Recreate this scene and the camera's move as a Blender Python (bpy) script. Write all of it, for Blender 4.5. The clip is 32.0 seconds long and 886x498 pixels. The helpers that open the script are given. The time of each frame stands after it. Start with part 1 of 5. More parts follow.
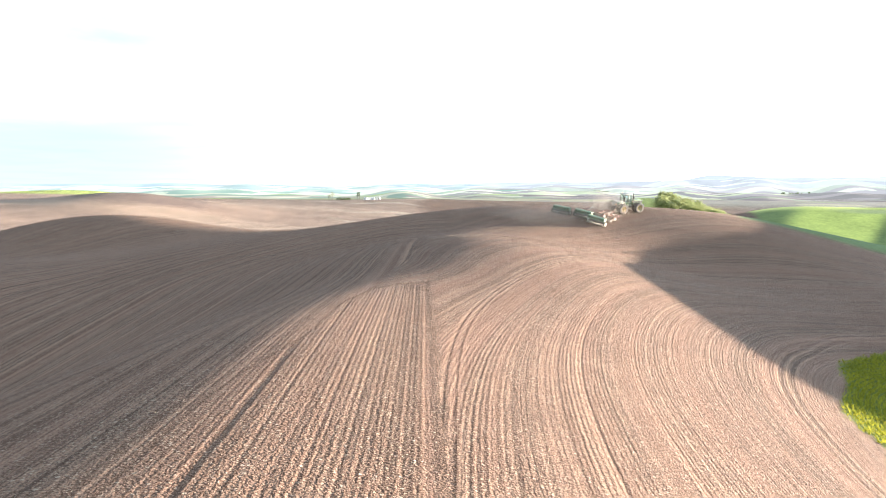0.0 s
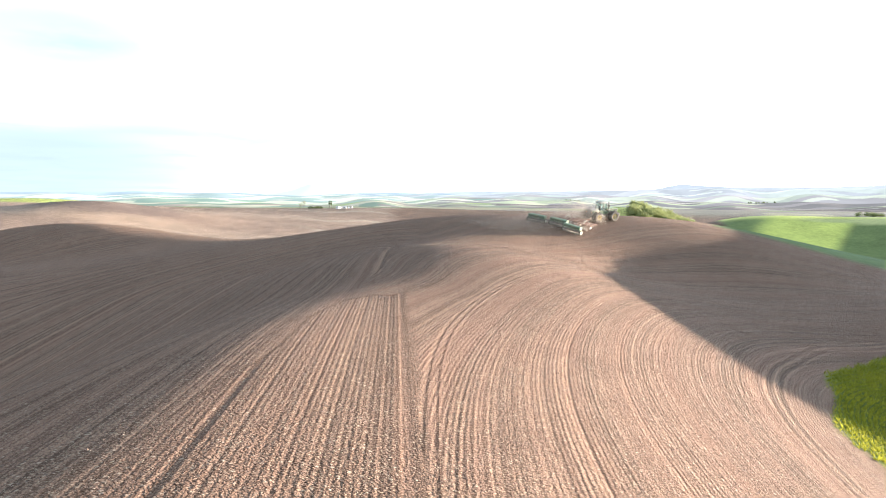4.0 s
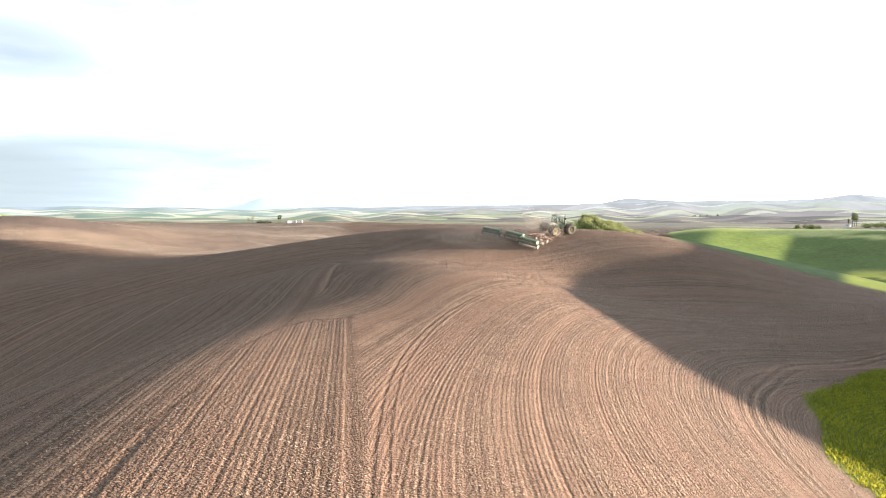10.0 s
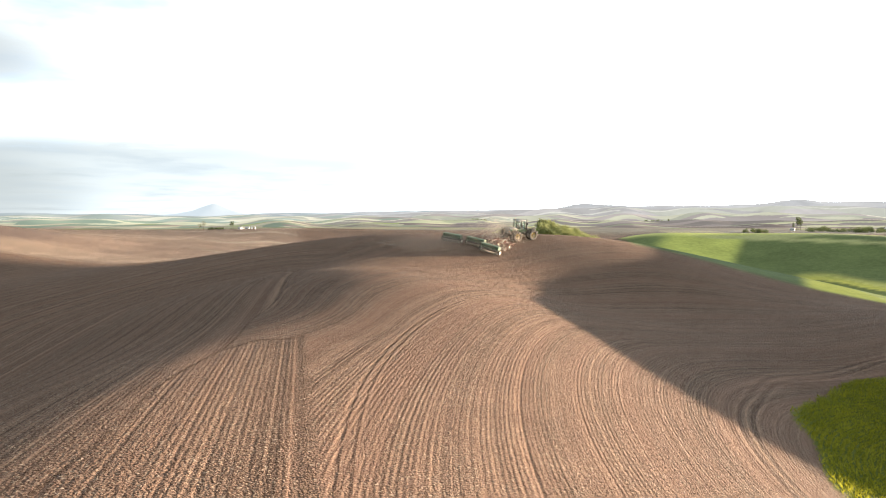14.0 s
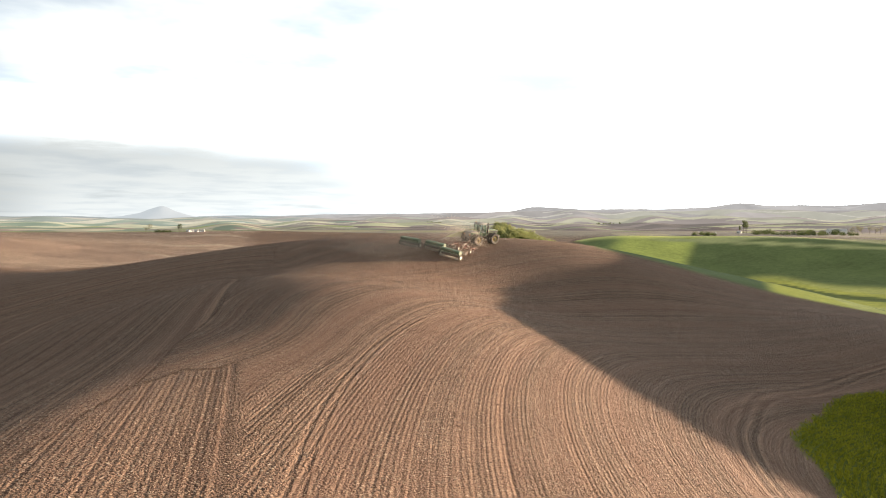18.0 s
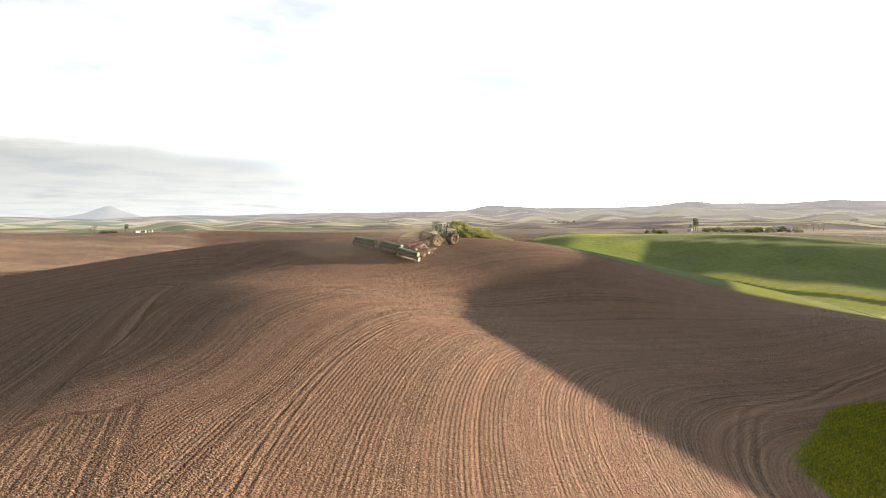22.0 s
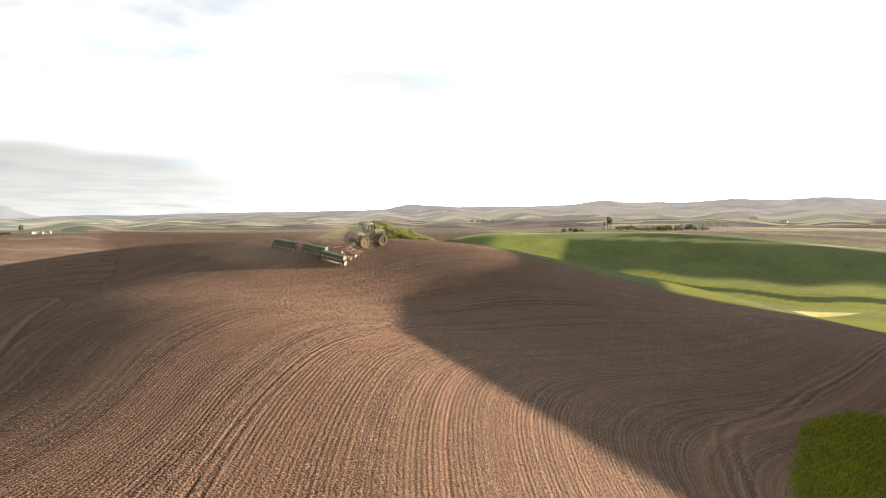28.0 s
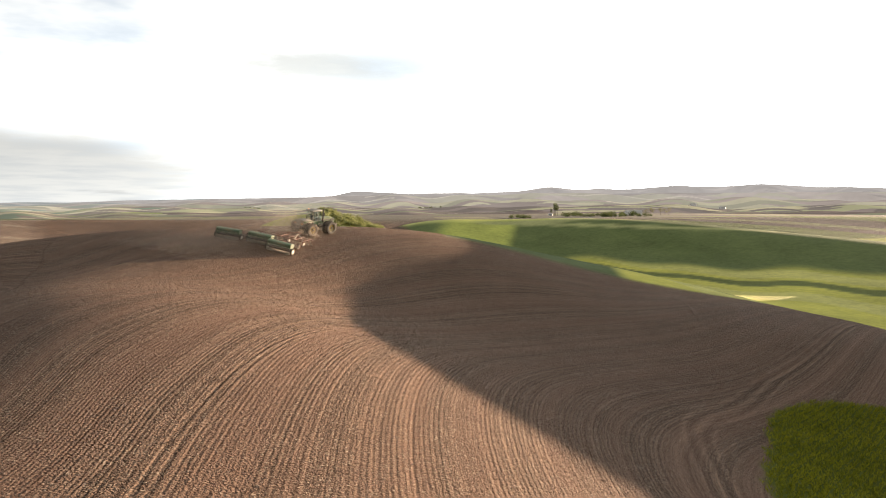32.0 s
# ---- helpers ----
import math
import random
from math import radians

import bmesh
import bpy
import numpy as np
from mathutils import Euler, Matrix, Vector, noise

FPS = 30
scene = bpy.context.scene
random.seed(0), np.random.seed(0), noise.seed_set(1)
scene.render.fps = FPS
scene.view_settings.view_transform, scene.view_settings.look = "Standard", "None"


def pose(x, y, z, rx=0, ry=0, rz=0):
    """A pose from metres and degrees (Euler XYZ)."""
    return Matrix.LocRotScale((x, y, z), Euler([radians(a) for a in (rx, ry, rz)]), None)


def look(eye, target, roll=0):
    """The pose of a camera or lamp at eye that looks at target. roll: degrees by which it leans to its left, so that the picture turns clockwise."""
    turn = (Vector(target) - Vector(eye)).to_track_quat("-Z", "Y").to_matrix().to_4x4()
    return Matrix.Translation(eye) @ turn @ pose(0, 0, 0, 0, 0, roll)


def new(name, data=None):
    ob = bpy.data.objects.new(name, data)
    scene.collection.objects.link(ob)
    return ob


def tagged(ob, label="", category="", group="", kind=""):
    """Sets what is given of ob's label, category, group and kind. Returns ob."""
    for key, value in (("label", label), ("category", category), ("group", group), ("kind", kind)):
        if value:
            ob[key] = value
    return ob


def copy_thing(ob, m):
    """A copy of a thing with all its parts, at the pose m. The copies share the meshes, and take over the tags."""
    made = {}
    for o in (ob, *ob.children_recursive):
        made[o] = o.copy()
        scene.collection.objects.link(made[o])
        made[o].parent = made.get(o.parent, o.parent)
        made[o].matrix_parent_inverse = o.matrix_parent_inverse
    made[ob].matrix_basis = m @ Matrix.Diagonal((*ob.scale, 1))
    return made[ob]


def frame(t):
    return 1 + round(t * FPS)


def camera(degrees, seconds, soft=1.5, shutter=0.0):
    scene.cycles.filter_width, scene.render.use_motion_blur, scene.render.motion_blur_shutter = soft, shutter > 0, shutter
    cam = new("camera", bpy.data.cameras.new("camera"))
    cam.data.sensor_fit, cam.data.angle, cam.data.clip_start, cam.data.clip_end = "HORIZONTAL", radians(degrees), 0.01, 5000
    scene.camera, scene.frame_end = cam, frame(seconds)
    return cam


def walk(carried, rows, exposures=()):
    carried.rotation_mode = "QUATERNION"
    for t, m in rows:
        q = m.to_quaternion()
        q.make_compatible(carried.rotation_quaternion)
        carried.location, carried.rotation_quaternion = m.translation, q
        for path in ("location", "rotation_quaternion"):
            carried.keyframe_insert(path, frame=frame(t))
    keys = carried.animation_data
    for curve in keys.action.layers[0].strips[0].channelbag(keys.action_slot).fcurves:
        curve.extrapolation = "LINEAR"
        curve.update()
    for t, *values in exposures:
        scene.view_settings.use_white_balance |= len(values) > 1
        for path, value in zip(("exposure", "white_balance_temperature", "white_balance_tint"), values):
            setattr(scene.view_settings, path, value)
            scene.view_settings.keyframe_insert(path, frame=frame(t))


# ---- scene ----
cam = camera(65.2, 32.0, soft=1.0)

# seconds, x, y, z, heading to the right of north, pitch, roll (degrees)
PATH = [
    (0, 0.00, 0.00, 30.00, 8.66, -5.35, 0.24),
    (1, 0.03, 0.68, 29.95, 9.35, -5.20, 0.26),
    (2, 0.07, 1.33, 29.90, 9.99, -5.03, 0.28),
    (3, 0.10, 1.91, 29.84, 10.47, -4.82, 0.33),
    (4, 0.15, 2.47, 29.78, 10.94, -4.60, 0.37),
    (5, 0.25, 3.00, 29.76, 11.57, -4.43, 0.35),
    (6, 0.38, 3.60, 29.73, 12.23, -4.26, 0.31),
    (7, 0.53, 4.37, 29.70, 12.85, -4.03, 0.27),
    (8, 0.70, 5.26, 29.66, 13.48, -3.80, 0.24),
    (9, 0.90, 6.31, 29.63, 14.17, -3.60, 0.24),
    (10, 1.09, 7.43, 29.59, 14.91, -3.42, 0.24),
    (11, 1.24, 8.50, 29.56, 15.79, -3.28, 0.22),
    (12, 1.41, 9.63, 29.53, 16.71, -3.15, 0.19),
    (13, 1.66, 10.85, 29.51, 17.63, -3.04, 0.13),
    (14, 1.94, 12.15, 29.50, 18.54, -2.95, 0.08),
    (15, 2.15, 13.53, 29.46, 19.37, -2.86, 0.09),
    (16, 2.42, 14.99, 29.43, 20.24, -2.79, 0.12),
    (17, 2.86, 16.50, 29.45, 21.26, -2.74, 0.15),
    (18, 3.39, 18.04, 29.49, 22.31, -2.71, 0.18),
    (19, 3.94, 19.60, 29.51, 23.27, -2.66, 0.21),
    (20, 4.51, 21.11, 29.52, 24.19, -2.63, 0.19),
    (21, 5.03, 22.43, 29.49, 25.06, -2.70, 0.08),
    (22, 5.56, 23.65, 29.48, 25.94, -2.79, -0.06),
    (23, 6.12, 24.82, 29.52, 26.94, -2.85, -0.18),
    (24, 6.65, 25.96, 29.57, 27.98, -2.88, -0.25),
    (25, 7.14, 27.11, 29.56, 28.90, -2.84, -0.18),
    (26, 7.36, 28.24, 29.55, 29.99, -2.81, -0.10),
    (27, 7.34, 29.28, 29.57, 31.31, -2.82, -0.14),
    (28, 7.39, 30.32, 29.60, 32.62, -2.88, -0.21),
    (29, 7.76, 31.48, 29.60, 34.01, -2.98, -0.26),
    (30, 8.18, 32.48, 29.59, 35.21, -3.17, -0.29),
    (31, 8.45, 32.92, 29.58, 36.11, -3.55, -0.28),
    (32, 8.56, 33.18, 29.57, 36.92, -3.99, -0.24),
]


def aim(x, y, z, az, pitch, roll):
    a, p = radians(az), radians(pitch)
    way = Vector((math.sin(a) * math.cos(p), math.cos(a) * math.cos(p), math.sin(p)))
    eye = Vector((x, y, z))
    return look(eye, eye + way * 10.0, roll)


walk(cam, [(t, aim(x, y, z, az, p, r)) for t, x, y, z, az, p, r in PATH],
     exposures=[(0, 3.05, 5950, 6), (6, 2.78, 6050, 7), (13, 2.44, 6900, 9), (19, 2.02, 7550, 13), (25, 2.0, 7900, 15), (32, 1.82, 7900, 15)])

# ---- sky and sun ----
SUN_AZ, SUN_EL = 86.0, 3.6
world = bpy.data.worlds.new("sky")
scene.world = world
world.use_nodes = True
wn, wl = world.node_tree.nodes, world.node_tree.links
wn.clear()
sky = wn.new("ShaderNodeTexSky")
sky.sky_type, sky.sun_disc = "NISHITA", False
sky.sun_elevation, sky.sun_rotation = radians(SUN_EL + 4.0), radians(SUN_AZ)
sky.altitude, sky.air_density, sky.dust_density = 800.0, 1.0, 2.0
tc = wn.new("ShaderNodeTexCoord")
# flatten the direction onto a cloud deck so that clouds narrow towards the horizon
sep = wn.new("ShaderNodeSeparateXYZ")
wl.new(tc.outputs["Generated"], sep.inputs[0])


def wmath(op, a, b):
    n = wn.new("ShaderNodeMath")
    n.operation = op
    for k, v in enumerate((a, b)):
        if v is None:
            continue
        if isinstance(v, (int, float)):
            n.inputs[k].default_value = v
        else:
            wl.new(v, n.inputs[k])
    return n.outputs[0]


up = wmath("ADD", wmath("MAXIMUM", sep.outputs[2], 0.0), 0.07)
deck = wn.new("ShaderNodeCombineXYZ")
wl.new(wmath("DIVIDE", sep.outputs[0], up), deck.inputs[0])
wl.new(wmath("DIVIDE", sep.outputs[1], up), deck.inputs[1])


def wnoise(scale, detail, rough=0.55):
    n = wn.new("ShaderNodeTexNoise")
    n.inputs["Scale"].default_value, n.inputs["Detail"].default_value, n.inputs["Roughness"].default_value = scale, detail, rough
    wl.new(deck.outputs[0], n.inputs["Vector"])
    return n.outputs["Fac"]


def wramp(v, lo, hi):
    n = wn.new("ShaderNodeMapRange")
    n.interpolation_type = "SMOOTHSTEP"
    n.inputs["From Min"].default_value, n.inputs["From Max"].default_value = lo, hi
    wl.new(v, n.inputs["Value"])
    return n.outputs[0]


def wmix(f, a_, b_):
    n = wn.new("ShaderNodeMix")
    n.data_type = "RGBA"
    for k, v in ((0, f), (6, a_), (7, b_)):
        if isinstance(v, tuple):
            n.inputs[k].default_value = (*v, 1)
        elif isinstance(v, float):
            n.inputs[k].default_value = v
        else:
            wl.new(v, n.inputs[k])
    return n.outputs[2]


def wscale(v, s_):
    n = wn.new("ShaderNodeVectorMath")
    n.operation = "SCALE"
    wl.new(v, n.inputs[0])
    wl.new(s_, n.inputs["Scale"])
    return n.outputs[0]


# a thin bright overcast, brightest low down and towards the sun
sdir = wn.new("ShaderNodeVectorMath")
sdir.operation = "DOT_PRODUCT"
wl.new(tc.outputs["Generated"], sdir.inputs[0])
sdir.inputs[1].default_value = (math.sin(radians(SUN_AZ)), math.cos(radians(SUN_AZ)), 0.12)
glow = wmath("POWER", wmath("MAXIMUM", wmath("ADD", wmath("MULTIPLY", sdir.outputs["Value"], 0.5), 0.5), 0.0), 3.0)
zed = wmath("MINIMUM", wmath("MAXIMUM", sep.outputs[2], 0.0), 1.0)
low = wmath("POWER", wmath("SUBTRACT", 1.0, zed), 4.0)
gain = wmath("MULTIPLY", wmath("ADD", wmath("MULTIPLY", glow, 1.5), 0.85), wmath("ADD", wmath("MULTIPLY", low, 1.5), 0.34))
veil = wmix(wramp(wnoise(1.1, 5.0), 0.30, 0.62), (5.9, 7.6, 9.6), (10.2, 11.7, 13.0))
# bluish gaps and grey banks: bearing and height of each, and how wide
az_w = wmath("MULTIPLY", wmath("ARCTAN2", sep.outputs[0], sep.outputs[1]), 57.3)
el_w = wmath("MULTIPLY", wmath("ARCSINE", zed, None), 57.3)
ragged = wmath("MULTIPLY", wmath("SUBTRACT", wnoise(2.2, 6.0, 0.6), 0.5), 3.2)


def blobs(places):
    best = None
    for a0, e0, wa, we in places:
        da = wmath("POWER", wmath("ABSOLUTE", wmath("DIVIDE", wmath("SUBTRACT", az_w, a0), wa), None), 2.0)
        de = wmath("POWER", wmath("ABSOLUTE", wmath("DIVIDE", wmath("SUBTRACT", el_w, e0), we), None), 2.0)
        one_ = wmath("SUBTRACT", 1.0, wmath("ADD", da, de))
        best = one_ if best is None else wmath("MAXIMUM", best, one_)
    return best


low_bank = wramp(wmath("ADD", blobs(((-6.0, 1.6, 31.0, 4.6),)), wmath("MULTIPLY", ragged, 0.16)), -0.22, 0.6)
high_bank = wramp(wmath("ADD", blobs(((28.0, 10.6, 8.5, 1.5), (46.0, 11.6, 3.5, 0.8))), ragged), -0.6, 1.2)
veiled = wmix(wmath("MULTIPLY", high_bank, 0.68), veil, (3.2, 3.9, 4.4))
left_patch = wramp(wmath("ADD", blobs(((-18.0, 10.8, 9.0, 2.6),)), wmath("MULTIPLY", ragged, 0.3)), -0.3, 0.9)
veiled = wmix(wmath("MULTIPLY", left_patch, 0.7), veiled, (3.3, 3.7, 4.1))
clouds = wscale(wmix(wmath("MULTIPLY", low_bank, 0.86), veiled, (2.75, 3.2, 3.55)), gain)
deep_bank = wramp(wmath("ADD", blobs(((-24.0, 1.4, 17.0, 4.4),)), wmath("MULTIPLY", ragged, 0.14)), -0.2, 0.8)
clouds = wmix(wmath("MULTIPLY", deep_bank, 0.75), clouds, (3.55, 4.1, 4.5))
mixed = wmix(wmath("MULTIPLY", wramp(wnoise(0.55, 7.0, 0.58), 0.42, 0.30), 0.12), clouds, sky.outputs[0])


bg = wn.new("ShaderNodeBackground")
bg.inputs["Strength"].default_value = 0.0285
wl.new(mixed, bg.inputs[0])
wout = wn.new("ShaderNodeOutputWorld")
wl.new(bg.outputs[0], wout.inputs[0])

sun_data = bpy.data.lights.new("sun", "SUN")
sun_data.energy, sun_data.angle, sun_data.color = 4.4, radians(0.07), (1.0, 0.84, 0.68)
a, e = radians(SUN_AZ), radians(SUN_EL)
sun = new("sun", sun_data)
sun.matrix_world = look((200, 60, 120), (200 - 100 * math.sin(a) * math.cos(e), 60 - 100 * math.cos(a) * math.cos(e), 120 - 100 * math.sin(e)))


# ---- the lie of the land ----
UNIT = 1.38  # metres to one step of the plan
def smooth(lo, hi, v):
    k = np.clip((v - lo) / (hi - lo), 0.0, 1.0)
    return k * k * (3 - 2 * k)


def hill(x, y, cx, cy, h, a, b, turn=0.0, power=2.0):
    c, s = math.cos(turn), math.sin(turn)
    u, v = ((x - cx) * c + (y - cy) * s) / a, (-(x - cx) * s + (y - cy) * c) / b
    return h * np.exp(-0.5 * (u * u + v * v) ** (power / 2))


def ridge_field(x, y):
    """The tilled hill that the machine works on, heights from the camera's start."""
    z = -26.93 + -0.0889 * x + -0.0264 * y
    z = z + hill(x, y, -2.4, 26.8, 17.58, 62.4, 23.0, 1.25)
    z = z + hill(x, y, 52.7, 137.9, 16.97, 85.1, 25.0, 2.96)
    z = z + hill(x, y, 1.1, 295.3, 16.60, 73.5, 25.6, 0.26)
    z = z + hill(x, y, 109.2, 130.0, 7.41, 56.0, 25.5, 0.35)
    z = z + hill(x, y, -59.7, 225.2, 16.02, 97.9, 24.3, 2.57)
    z = z + hill(x, y, 74.2, 92.0, 4.27, 17.8, 44.6, 0.09)
    z = z + hill(x, y, 10.2, 90.0, 9.59, 55.0, 26.3, 2.65)
    z = z + hill(x, y, 52.6, 52.3, 2.32, 125.1, 24.9, 1.86)
    z = z + hill(x, y, 168.7, 235.1, 6.32, 124.5, 64.6, 2.45)
    z = z + hill(x, y, 18.9, -27.8, 7.51, 74.2, 30.9, 0.88)
    z = z + hill(x, y, 184.2, 231.7, 8.55, 56.0, 124.6, 0.97)
    z = z + hill(x, y, 108.6, 73.2, 14.82, 23.0, 36.1, 2.09)
    z = z + hill(x, y, -15.0, 110.0, -0.36, 26.0, 26.0, 0.00)
    z = z + hill(x, y, 20.0, 70.0, -0.40, 26.0, 26.0, 0.00)
    z = z + hill(x, y, 25.0, 40.0, 0.37, 26.0, 26.0, -0.00)
    z = z + hill(x, y, 79.9, 125.0, 0.39, 26.0, 26.0, -0.00)
    z = z + hill(x, y, 110.0, 100.0, 0.41, 26.0, 26.0, 0.00)
    z = z + hill(x, y, 60.0, 30.0, 0.38, 26.0, 26.0, 0.00)
    z = z + hill(x, y, -64.0, 114.0, 3.4, 12.0, 28.0, 0.5)
    return z


WAVES = []
rnd = random.Random(11)
for k in range(16):
    wl_ = 260.0 * 1.16 ** k
    th = rnd.uniform(0, math.tau)
    WAVES.append((math.cos(th) * math.tau / wl_, math.sin(th) * math.tau / wl_, rnd.uniform(0, math.tau), 1.1 + 0.0022 * wl_))


def polar(az, d):
    return d * math.sin(radians(az)), d * math.cos(radians(az))


def far_field(x, y):
    r = np.hypot(x, y)
    amp = 0.2 - 0.08 * smooth(900, 1300, r)
    z = -42.0 + 11.0 * smooth(350, 1200, r) - 60.0 * smooth(1150, 4800, r)
    wx, wy = x + 60 * np.sin(y / 310.0), y + 60 * np.sin(x / 270.0 + 1.0)
    for kx, ky, ph, am in WAVES:
        s = np.sin(kx * wx + ky * wy + ph)
        z = z + am * amp * (s + 0.25 * s * s)
    # the bushy knoll, the green hills on the right, the bare rise on the left
    for az, d, h, a, b in ((24.1, 462, 22.5, 36, 36), (28.5, 475, 13.5, 50, 42), (48.5, 605, 19.5, 90, 57), (-48, 800, 22, 300, 300), (33.8, 600, 16, 45, 60), (41, 650, 8, 60, 50), (60, 560, 10, 85, 45), (68, 520, 7, 90, 42),
                           (-18, 930, 3, 260, 150), (-2, 900, 8, 230, 150), (-17.5, 690, 5, 45, 60), (-14.5, 730, 13, 62, 60), (-19.5, 1010, 9, 75, 60), (9, 1000, 6, 200, 120), (17, 900, 7, 120, 80), (44, 1000, 5, 90, 60), (62, 1050, 6, 200, 120)):
        cx, cy = polar(az, d)
        z = z + hill(x, y, cx, cy, h, a, b, -radians(az))
    return z


def land(x, y):
    x, y = np.asarray(x, float), np.asarray(y, float)
    r = np.hypot(x - 41, y - 103)
    w = 1 - smooth(145, 325, r)
    z = w * ridge_field(x, y) + (1 - w) * far_field(x, y)
    # high unseen eastern ridge, added so the low sun casts the field's shadow
    z = z + hill(x, y, 700.0, 122.8, 71.0, 60, 92.0) * (1 - smooth(182, 218, y)) + hill(x, y, 700.0, 176.0, 9.0, 60, 12) - hill(x, y, 700.0, 137.0, 1.9, 60, 9) - hill(x, y, 700.0, 104.0, 1.0, 60, 18)
    z = z + hill(x, y, -15.0, 34.0, 0.85, 8.3, 34.0, 0.1) + hill(x, y, -2.5, 40.0, 0.9, 5.0, 16.0, -0.22) - hill(x, y, -11.5, 18.0, 0.8, 5.0, 12.0, -0.2)
    z = z + hill(x, y, 22.0, 68.0, 0.4, 9, 16) + hill(x, y, 2.0, 66.0, -0.5, 10, 18)
    # green benches just over the crest
    z = z + hill(x, y, 225.0, 165.0, 5.0, 55, 45, 0.5)
    return z + 30.0


def land_at(x, y):
    return float(land(np.array([x]), np.array([y]))[0])


def rows_right(x, y):
    """Distance across the curved seed rows that sweep round the green patch."""
    x, y = x / UNIT, y / UNIT
    u = -0.72 * (x - 38) + 0.69 * (y - 24.5)
    v = 0.69 * (x - 38) + 0.72 * (y - 24.5)
    bend = 0.5 * (u - 12 + np.sqrt((u - 12) ** 2 + 14))
    slide = 0.5 * (u - 6 + np.sqrt((u - 6) ** 2 + 14))
    rr, v0 = 6 + 1.5 * np.minimum(bend, 48), -8 + 0.6 * np.minimum(slide, 54)
    return UNIT * (u + 0.6 * (np.sqrt((v - v0) ** 2 + rr ** 2) - rr))


def track_x(y):
    """The wheel track that swings up the field from beside the seam."""
    return np.polyval((-0.32, 2.62, 6.47, 10.04, 7.94), (np.clip(y, 8, 78) - 40) / 30)


def seam_x(y):
    return 0.76 + 0.115 * y


def patch_in(x, y):
    """Positive inside the green patch."""
    dx, dy = x / UNIT - 38.0, y / UNIT - 23.0
    ang = np.arctan2(dy, dx)
    rad = 15.6 + 1.6 * np.cos(ang - 3.3) + 0.35 * np.sin(5 * ang) + 0.25 * np.sin(9 * ang + 1)
    rad = rad + 2.5 * np.exp(-((ang - 1.33) / 0.38) ** 2) - 1.95 * np.exp(-((ang - 2.66) / 0.44) ** 2)
    return UNIT * (rad - np.hypot(dx, dy))


# ---- ground sheet ----
def ground_mesh():
    az = np.concatenate([np.arange(-80, -34, 0.25), np.arange(-34, 80, 0.155), np.arange(80, 100, 0.4), np.arange(100, 280, 4.0)])
    az = np.radians(az)
    r = [1.0]
    while r[-1] < 4950:
        r.append(r[-1] * (1.0125 if r[-1] > 9 else 1.05) + 0.0)
    r = np.array(r)
    ox, oy = 3.0, 6.0
    X = ox + r[:, None] * np.sin(az)[None]
    Y = oy + r[:, None] * np.cos(az)[None]
    n, m = X.shape
    x, y = np.append(X.ravel(), ox), np.append(Y.ravel(), oy)
    z = land(x, y)
    i = np.arange(n - 1)[:, None] * m + np.arange(m)[None]
    j = np.arange(n - 1)[:, None] * m + (np.arange(m)[None] + 1) % m
    quads = np.stack([i, i + m, j + m, j], -1).reshape(-1, 4)
    k = np.arange(m)
    tris = np.stack([np.full(m, n * m), k, (k + 1) % m], -1)
    loops = np.concatenate([quads.ravel(), tris.ravel()])
    starts = np.concatenate([np.arange(len(quads)) * 4, len(quads) * 4 + np.arange(m) * 3])
    return x, y, z, loops, starts


gx, gy, gz, loops, starts = ground_mesh()
gr = np.hypot(gx - 3, gy - 6)
ux, uy = gx / UNIT, gy / UNIT
wild = (np.sin(gx * 1.7 + np.sin(gy * 0.9)) + np.sin(gy * 1.3 + 2 * np.sin(gx * 0.7))) * 0.25
block_top = 51.5 + 0.8 * np.clip(gx - 6.6, -6, 6) + 0.5 * np.sin(gx * 1.9)
block_left = smooth(0.15, -0.15, gx - seam_x(gy)) * smooth(0.5, -0.5, gy - block_top)
beyond = smooth(0.5, -0.5, gx + 8.55 - 0.225 * gy + 0.25 * np.sin(gy * 0.35))
swing = smooth(35, 48, uy) * smooth(5, -5, ux - 6 - 0.12 * np.clip(uy - 55, 0, 40))
far_left = beyond + swing
s_right = rows_right(gx, gy)
s_left = (gx - 0.125 * gy) * 0.99
# headland loops: rows that run round a strip from (-18, -20) to (1, 104)
along_strip = np.clip(((gx + 18) * 19 + (gy + 20) * 124) / (19 ** 2 + 124 ** 2), 0, 1)
s_valley = np.hypot(gx + 18 - 19 * along_strip, gy + 20 - 124 * along_strip)
side = np.clip(far_left, 0, 1)
s_valley = float(rows_right(np.array([8.0]), np.array([80.0]))[0]) + 11.0 - s_valley
row = np.where(beyond > 0.5, s_valley, np.where(block_left > 0.5, s_left, s_right + (s_valley - s_right) * swing))
green_patch = smooth(-0.25, 0.25, patch_in(gx, gy) + 0.25 * np.sin(gx * 4.1) * np.sin(gy * 3.7))
near = smooth(235, 195, np.hypot(gx - 41, gy - 97))
